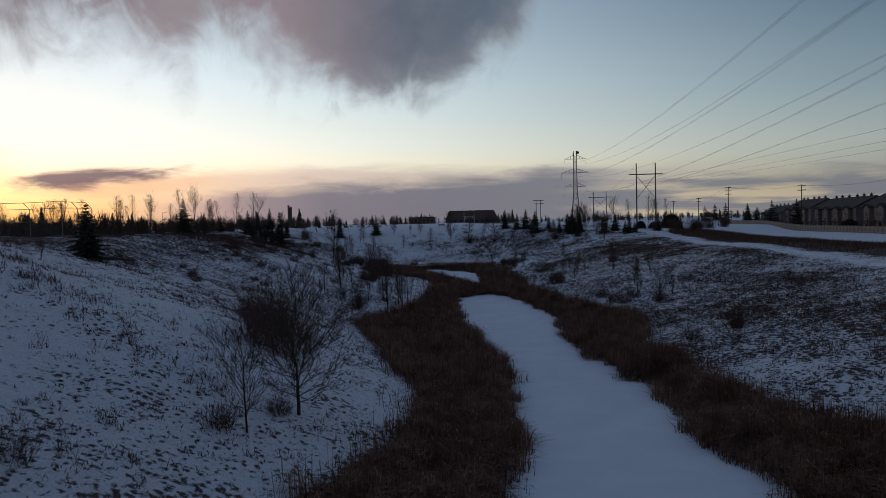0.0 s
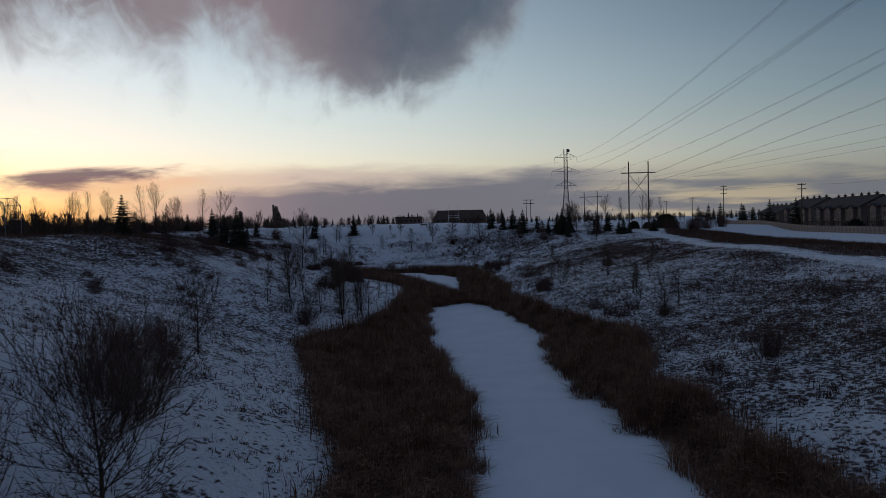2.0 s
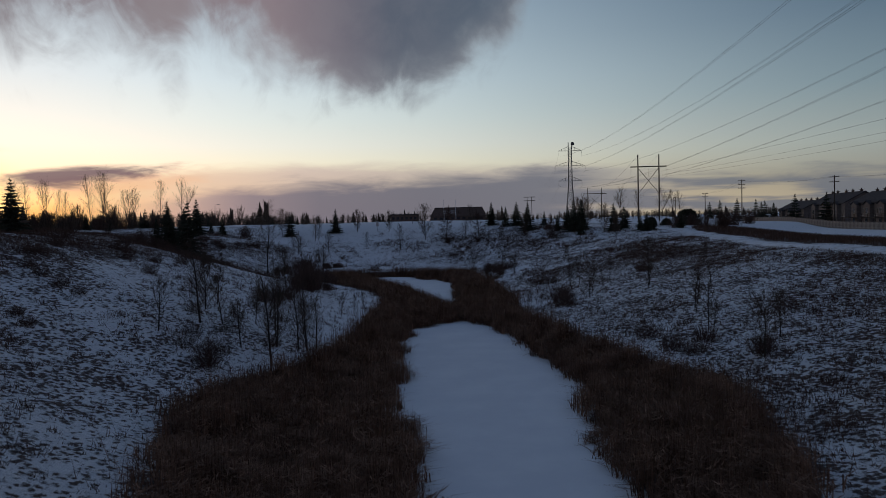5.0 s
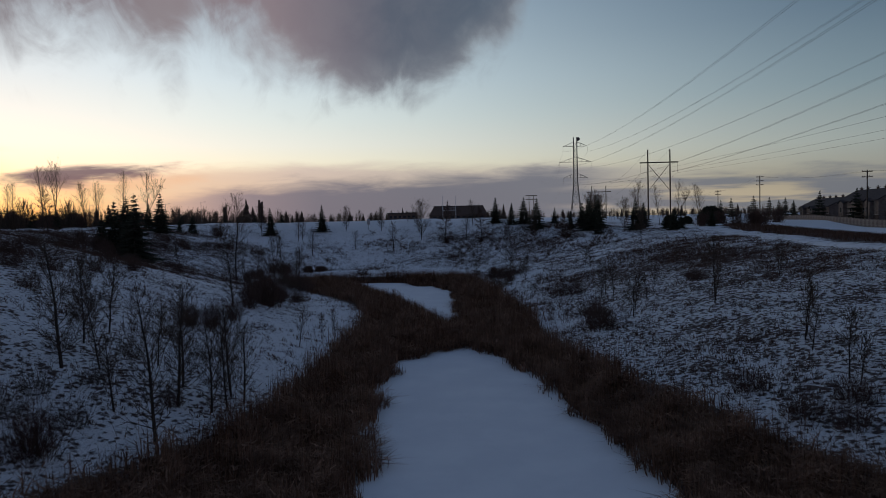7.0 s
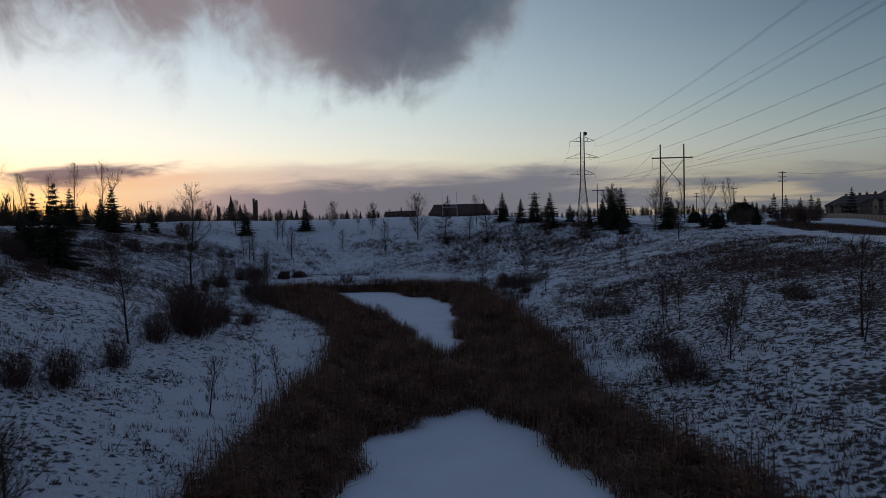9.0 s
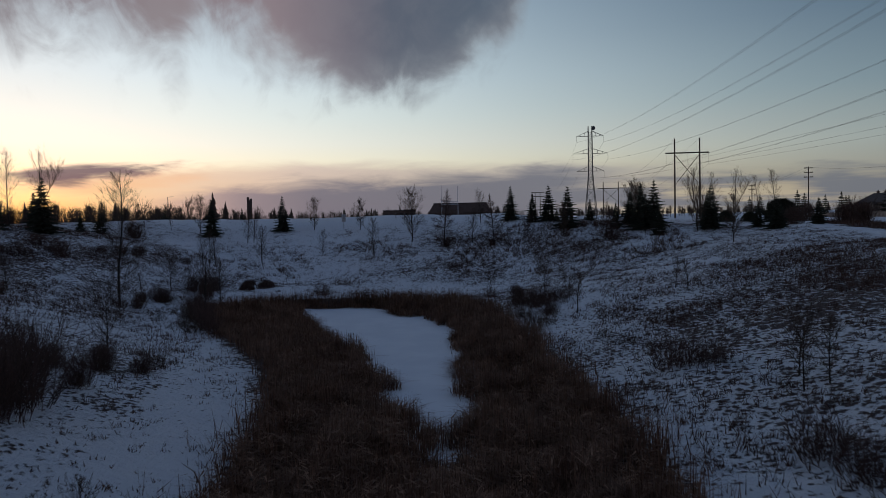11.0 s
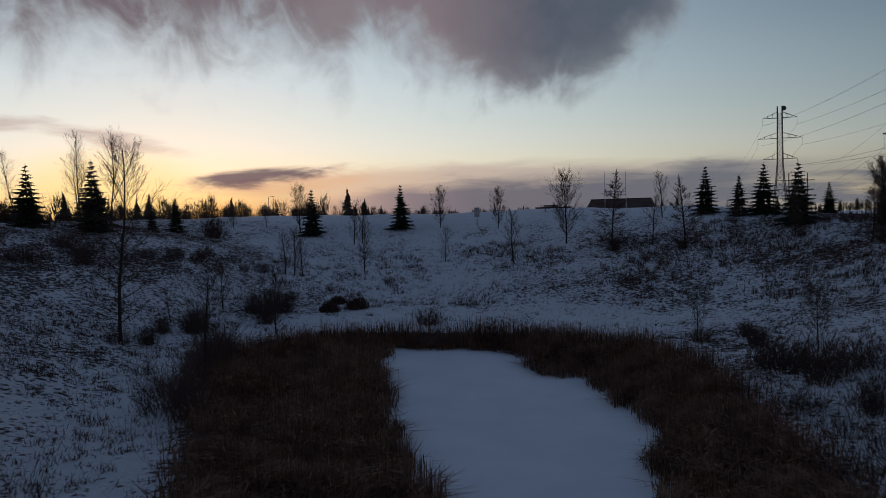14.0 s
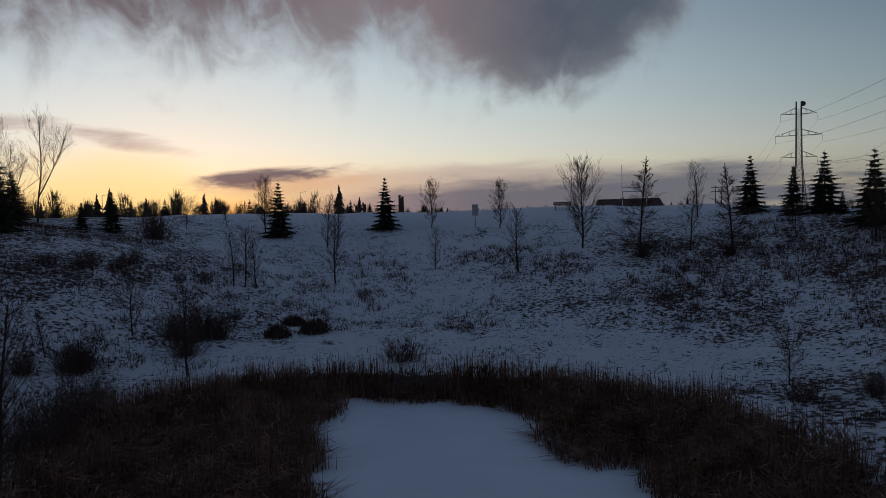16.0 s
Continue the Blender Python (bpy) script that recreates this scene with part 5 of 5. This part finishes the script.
def fence(points, label):
    ob = thing("wooden_fence", label, "fence", pose(0, 0, 0))
    pts = [np.array(p, float) for p in points]
    s = np.r_[0, np.cumsum([np.hypot(*(b - a)) for a, b in zip(pts, pts[1:])])]
    n = int(s[-1] / 2.4)
    k = np.linspace(0, s[-1], n + 1)
    xs, ys = np.interp(k, s, [p[0] for p in pts]), np.interp(k, s, [p[1] for p in pts])
    zs = height(xs, ys)
    zs = np.convolve(np.pad(zs, 10, mode="edge"), np.ones(21) / 21, "valid")
    post_me = mesh("post", *join([box(-0.07, 0.07, -0.07, 0.07, -1.2, 1.85), box(-0.09, 0.09, -0.09, 0.09, 1.85, 1.9)]), MAT_FENCE)
    boards = []
    for i in range(16):
        u = (i + 0.5) * 2.4 / 16
        boards.append(box(u - 0.07, u + 0.07, -0.012, 0.012, -0.5, 1.75))
    boards += [box(0, 2.4, 0.012, 0.06, z, z + 0.09) for z in (0.35, 1.4)]
    panel_me = mesh("panel", *join(boards), MAT_FENCE)
    for i in range(n + 1):
        part("post", post_me, ob, "", pose(xs[i], ys[i], zs[i]))
        if i < n:
            a = math.degrees(math.atan2(ys[i + 1] - ys[i], xs[i + 1] - xs[i]))
            part("panel", panel_me, ob, "", pose(xs[i], ys[i], min(zs[i], zs[i + 1]), 0, 0, a))


fence([(84, 78), (88, 100), (101, 163), (114, 233), (133, 330)], "weathered wooden board fence behind the snowy strip")

hall = thing("assembly_hall", "low brown hall with a sloping dark roof", "building", pose(22.0, 546, ground_z(22.0, 546)))
part("wall", mesh("wall", *box(-19.3, 19.3, -12, 12, -0.3, 3.2), MAT_BRICK), hall)
hv = [(-19.8, -12.5, 3.2), (19.8, -12.5, 3.2), (19.8, 12.5, 3.2), (-19.8, 12.5, 3.2), (-16.4, -6, 9.0), (17.2, -6, 9.3), (17.2, 6, 9.3), (-16.4, 6, 9.0)]
part("roof", mesh("roof", hv, [(3, 2, 1, 0), (4, 5, 6, 7), (0, 1, 5, 4), (1, 2, 6, 5), (2, 3, 7, 6), (3, 0, 4, 7)], MAT_BRICK), hall)
part("parapet", mesh("parapet", *join([box(-16.5, 17.3, -6.2, -5.8, 8.95, 9.5), box(-16.5, 17.3, 5.8, 6.2, 8.95, 9.5)]), MAT_ROOF), hall)
for k in range(-4, 5):
    part("window", mesh("window", *box(k * 4 - 1.2, k * 4 + 1.2, -12.06, -11.98, 0.9, 2.4), MAT_DARK), hall)
annex = thing("low_building", "low flat-roofed building beside the hall", "building", pose(-14, 500, ground_z(-14, 500)))
part("wall", mesh("wall", *box(-9, 9, -6, 6, -0.3, 4.2), MAT_BRICK), annex)
part("roof", mesh("roof", *box(-9.4, 9.4, -6.4, 6.4, 4.2, 4.7), MAT_ROOF), annex)
for k in range(6):
    part("window", mesh("window", *box(-8 + 2.8 * k, -6.4 + 2.8 * k, -6.05, -5.98, 1.2, 2.8), MAT_DARK), annex)


def slab_tower(x, y, top, wide):
    g = ground_z(x, y)
    ob = thing("slab_chimney", "tall dark twin-slab chimney tower", "chimney", pose(x, y, g, 0, 0, 12), "chimney towers on the horizon")
    h = top - g
    for s, d in ((-1, 0), (1, -1.2)):
        part("slab", mesh("slab", *box(s * wide * 0.3 - wide * 0.24, s * wide * 0.3 + wide * 0.24, -0.9, 0.9, -0.5, h + d), MAT_BRICK), ob)
    part("web", mesh("web", *box(-wide * 0.1, wide * 0.1, -0.5, 0.5, -0.5, h - 2.5), MAT_BRICK), ob)


slab_tower(-138, 648, 29.0, 3.6)
slab_tower(-171, 660, 24.5, 2.6)


# ---- things on the rim ----
g = ground_z(-9.2, 205)
sign = thing("park_sign", "grey park notice board on a thin post", "sign", pose(-9.2, 205, g, 0, 0, 4))
pole_part("post", (0, 0.04, -0.3), (0, 0.04, 2.3), 0.035, sign, MAT_STEEL)
for s in (-1, 1):
    part("panel", mesh("panel", *box(s * 0.17 - 0.155, s * 0.17 + 0.155, -0.02, 0.01, 1.2, 2.4), MAT_SIGN), sign)

g = ground_z(-0.2, 210.2)
bench = thing("park_bench", "dark wooden park bench standing in snow", "bench", pose(-0.2, 210.2, g, 0, 0, 6))
for k in range(3):
    part("slat", mesh("slat", *box(-0.95, 0.95, -0.3 + 0.18 * k, -0.15 + 0.18 * k, 0.43, 0.47), MAT_WOODPOLE), bench)
for k in range(2):
    part("backrest_slat", mesh("backrest_slat", *box(-0.95, 0.95, 0.27, 0.31, 0.55 + 0.17 * k, 0.7 + 0.17 * k), MAT_WOODPOLE), bench)
for s in (-0.75, 0.75):
    part("leg", mesh("leg", *join([box(s - 0.05, s + 0.05, -0.28, -0.2, -0.1, 0.43), box(s - 0.05, s + 0.05, 0.24, 0.32, -0.1, 0.86)]), MAT_STEEL), bench)

g = ground_z(8.8, 232)
goal = thing("goal_posts", "white painted goal posts with tall uprights", "goal posts", pose(8.8, 232, g, 0, 0, 20))
for s in (-1, 1):
    pole_part("post", (s * 1.75, 0, -0.4), (s * 1.75, 0, 2.2), 0.07, goal, MAT_WHITE)
    pole_part("upright", (s * 1.75 + 0.1, 0.35, 2.2), (s * 1.75 + 0.1, 0.35, 5.9), 0.045, goal, MAT_WHITE)
part("crossbar", mesh("crossbar", *join([bar((-1.8, 0, 2.2), (1.8, 0, 2.2), 0.07, 8), bar((-1.8, 0.35, 2.75), (1.9, 0.35, 2.75), 0.05, 8)]), MAT_WHITE), goal)


def backstop():
    ob = thing("ball_field_backstop", "tall chain-link backstop fence on steel posts", "fence", pose(0, 0, 0))
    spots = [(-80, 106), (-75, 108), (-70, 111), (-65.5, 113.5), (-61.2, 115), (-58.8, 115.3), (-56.6, 115.5)]
    base = [Vector((x, y, ground_z(x, y))) for x, y in spots]
    for p in base:
        v, f = tube([p - Vector((0, 0, 0.3)), p + Vector((0, 0, 4.6)), p + Vector((-0.7, -0.5, 5.6))], [0.07, 0.07, 0.06], 6)
        part("post", mesh("post", v, f, MAT_STEEL), ob)
    for lift, push in ((0.15, 0), (2.6, 0), (4.6, 0), (5.6, 1)):
        bits = [bar(a + Vector((-0.7 * push, -0.5 * push, lift)), b + Vector((-0.7 * push, -0.5 * push, lift)), 0.045, 5) for a, b in zip(base, base[1:])]
        part("rail", mesh("rail", *join(bits), MAT_STEEL), ob)
    for a, b in zip(base, base[1:]):
        n = int((b - a).length / 0.3)
        bits = []
        for i in range(-8, n):
            for s in (0, 1):
                u0, u1 = max(i, 0) / n, min(i + 15, n) / n
                z0, z1 = 0.15 + (max(i, 0) - i) * 0.3, 0.15 + (min(i + 15, n) - i) * 0.3
                if s:
                    z0, z1 = 4.75 - z0, 4.75 - z1
                bits.append(bar(a.lerp(b, u0) + Vector((0, 0, z0)), a.lerp(b, u1) + Vector((0, 0, z1)), 0.006, 3))
        part("mesh_panel", mesh("mesh_panel", *join(bits), MAT_STEEL), ob)


backstop()


def street_lamp(x, y, tall):
    ob = thing("street_lamp", "distant slim street lamp pole", "street lamp", pose(x, y, ground_z(x, y), 0, 0, 40), "street lamps beyond the field")
    pole_part("pole", (0, 0, -0.3), (0, 0, tall), 0.11, ob, MAT_STEEL)
    part("arm", mesh("arm", *bar((0, 0, tall), (1.6, 0, tall + 0.15), 0.06, 6), MAT_STEEL), ob)
    part("lamp_head", mesh("lamp_head", *box(1.2, 2.1, -0.18, 0.18, tall + 0.08, tall + 0.22), MAT_STEEL), ob)


for x, y, tall in ((-150, 330, 9.5), (-135, 345, 9), (-106, 350, 9), (-92, 352, 9.5), (-176, 320, 9)):
    street_lamp(x, y, tall)

# ---- belts of trees on the skyline ----
spruce_far = spruce(24, 5.6, 2.6, "dark evergreen spruce on the skyline", 1.9)
planted(spruce_far, [(-62, 200, 0.8), (-66, 204, 0.6), (-74, 203, 0.85), (-81, 207, 0.7), (-90, 205, 0.9), (-101, 210, 0.7), (-113, 214, 0.85), (-126, 212, 0.9), (-138, 220, 0.8), (-70, 216, 0.7), (-96, 222, 0.9), (131, 283.5, 2.28), (129.6, 260.9, 2.26), (132.2, 308.7, 1.9), (140, 318, 1.7), (137, 345, 2.2), (174, 455, 2.4), (162, 440, 2.1), (146, 330, 1.7), (150, 350, 1.8), (184, 430, 2.3)], "conifers on the skyline")
planted(spruce_far, [(-52, 214, 0.55), (-46, 226, 0.6), (-40, 232, 0.5), (-34, 236, 0.55)], "conifers on the skyline")
planted(bush_dense, [(-58, 196, 1.0), (-64, 193, 1.1), (-70, 196, 0.9), (-77, 194, 1.1), (-84, 196, 1.2), (-92, 195, 1.0), (-99, 199, 1.1), (-107, 201, 1.2), (-116, 203, 1.1), (-125, 206, 1.3), (-68, 190, 1.0), (-88, 190, 1.0), (62, 186, 1.0), (67, 190, 1.1), (57, 190, 1.0), (72, 200, 1.2), (64, 200, 1.1), (80, 214, 1.3), (90, 228, 1.3)], "thickets on the skyline")

def pine_bush(seed, tall, wide):
    """A broad rounded pine whose needle clumps reach the ground."""
    r = np.random.default_rng(seed)
    n = 2600
    w, k = r.uniform(0, math.tau, n), r.uniform(0, 1, n)
    out = wide * 0.5 * np.sqrt(np.maximum(1 - (k * 0.97) ** 2.2, 0)) * (0.9 + 0.16 * np.sin(3 * w + seed) + 0.1 * np.sin(7 * w + 5 * k)) * r.uniform(0.35, 1.0, n) ** 0.5
    at = np.stack([np.cos(w) * out, np.sin(w) * out, k * tall * 0.9 - 0.1], 1)
    ob = thing("pine_bush", "broad rounded dark pine bush beside the path", "pine")
    part("trunk", mesh("trunk", *tube([(0, 0, -0.2), (0, 0, tall * 0.8)], [0.14, 0.04], 7), MAT_BARK), ob)
    v, q, t = blades(at, r.uniform(0.12, 0.34, n), r.uniform(0.1, 0.22, n), r.uniform(0.05, 0.28, n), w + r.normal(0, 0.6, n), r.uniform(0, 0.6, n))
    part("crown", big_mesh("crown", v, q, t, MAT_NEEDLE), ob)
    return ob


bush_pine = pine_bush(35, 2.4, 3.6)
planted(bush_pine, [(71.9, 224, 1.9), (64.3, 231, 0.55), (67, 226.5, 0.45), (112.5, 197, 0.75)], "pine bushes by the path")


def far_woods(name, spots, label):
    """Many small distant trees in one mesh: tiered conifers and round bare crowns."""
    sets = []
    r = np.random.default_rng(77)
    for x, y, tall, n in spots:
        if r.random() < 0.16:
            m = 8
            for i in range(11):
                g = i / 11
                w = math.tau * np.arange(m) / m + r.uniform(0, 6)
                wide = tall * 0.27 * (1.02 - g) * r.uniform(0.6, 1.2, m)
                z = 8.0 + tall * (0.08 + 0.9 * g)
                rim = np.stack([x + wide * np.cos(w), y + wide * np.sin(w), z - tall * 0.05 * r.uniform(0, 1, m)], 1)
                peak = np.array([[x + r.normal(0, 0.02) * tall, y, z + tall * 0.16 * (1.1 - g * 0.6)]])
                k = np.arange(m)
                sets.append((np.r_[rim, peak], np.zeros((0, 4), int), np.stack([k, (k + 1) % m, np.full(m, m)], 1)))
        else:
            w = r.uniform(0, math.tau, n)
            k = r.uniform(0, 1, n)
            out = tall * 0.26 * np.sin(math.pi * (0.12 + 0.8 * k)) * r.uniform(0.1, 1, n)
            spot = np.stack([x + np.cos(w) * out, y + np.sin(w) * out, 8.0 + tall * (0.1 + 0.6 * k)], 1)
            sets.append(spears(spot, tall * r.uniform(0.08, 0.24, n), tall * r.uniform(0.008, 0.02, n), tall * r.uniform(0.03, 0.14, n), w + r.normal(0, 0.5, n)))
            k = 12
            sets.append(spears(np.array([[x, y, 8.0 + tall * 0.12]]) + np.zeros((k, 3)), tall * r.uniform(0.5, 0.85, k), np.full(k, tall * 0.02), tall * r.uniform(0.05, 0.3, k), r.uniform(0, math.tau, k)))
        sets.append(blades(np.array([[x, y, 7.0]]), np.array([tall * 0.7 + 1.0]), np.array([tall * 0.04]), np.array([0.0]), np.array([0.3]), np.array([0.0])))
    blade_stuff(name, sets, MAT_TWIG, label, "woods")


r = np.random.default_rng(5)
spots = [(r.uniform(-420, 60), r.uniform(520, 680), r.uniform(6, 11), 100) for _ in range(420)]
spots += [(r.uniform(60, 420), r.uniform(560, 760), r.uniform(3, 8), 80) for _ in range(300)]
spots += [(r.uniform(-300, -60), r.uniform(300, 400), r.uniform(6, 11), 160) for _ in range(200)]
spots += [(r.uniform(-330, -130), r.uniform(150, 300), r.uniform(4, 8), 160) for _ in range(150)]
spots += [(r.uniform(85, 200), r.uniform(400, 560), r.uniform(3, 7), 160) for _ in range(80)]
spots += [(r.uniform(-190, -57), r.uniform(196, 262), r.uniform(4.5, 7.5), 260) for _ in range(150)]
spots += [(r.uniform(-57, -20), r.uniform(232, 300), r.uniform(2.2, 3.8), 130) for _ in range(40)]
spots += [(r.uniform(-125, -60), r.uniform(112, 200), r.uniform(5.4, 8.2), 260) for _ in range(100)]
far_woods("far_woods", spots, "distant belts of bare and evergreen trees on the horizon")
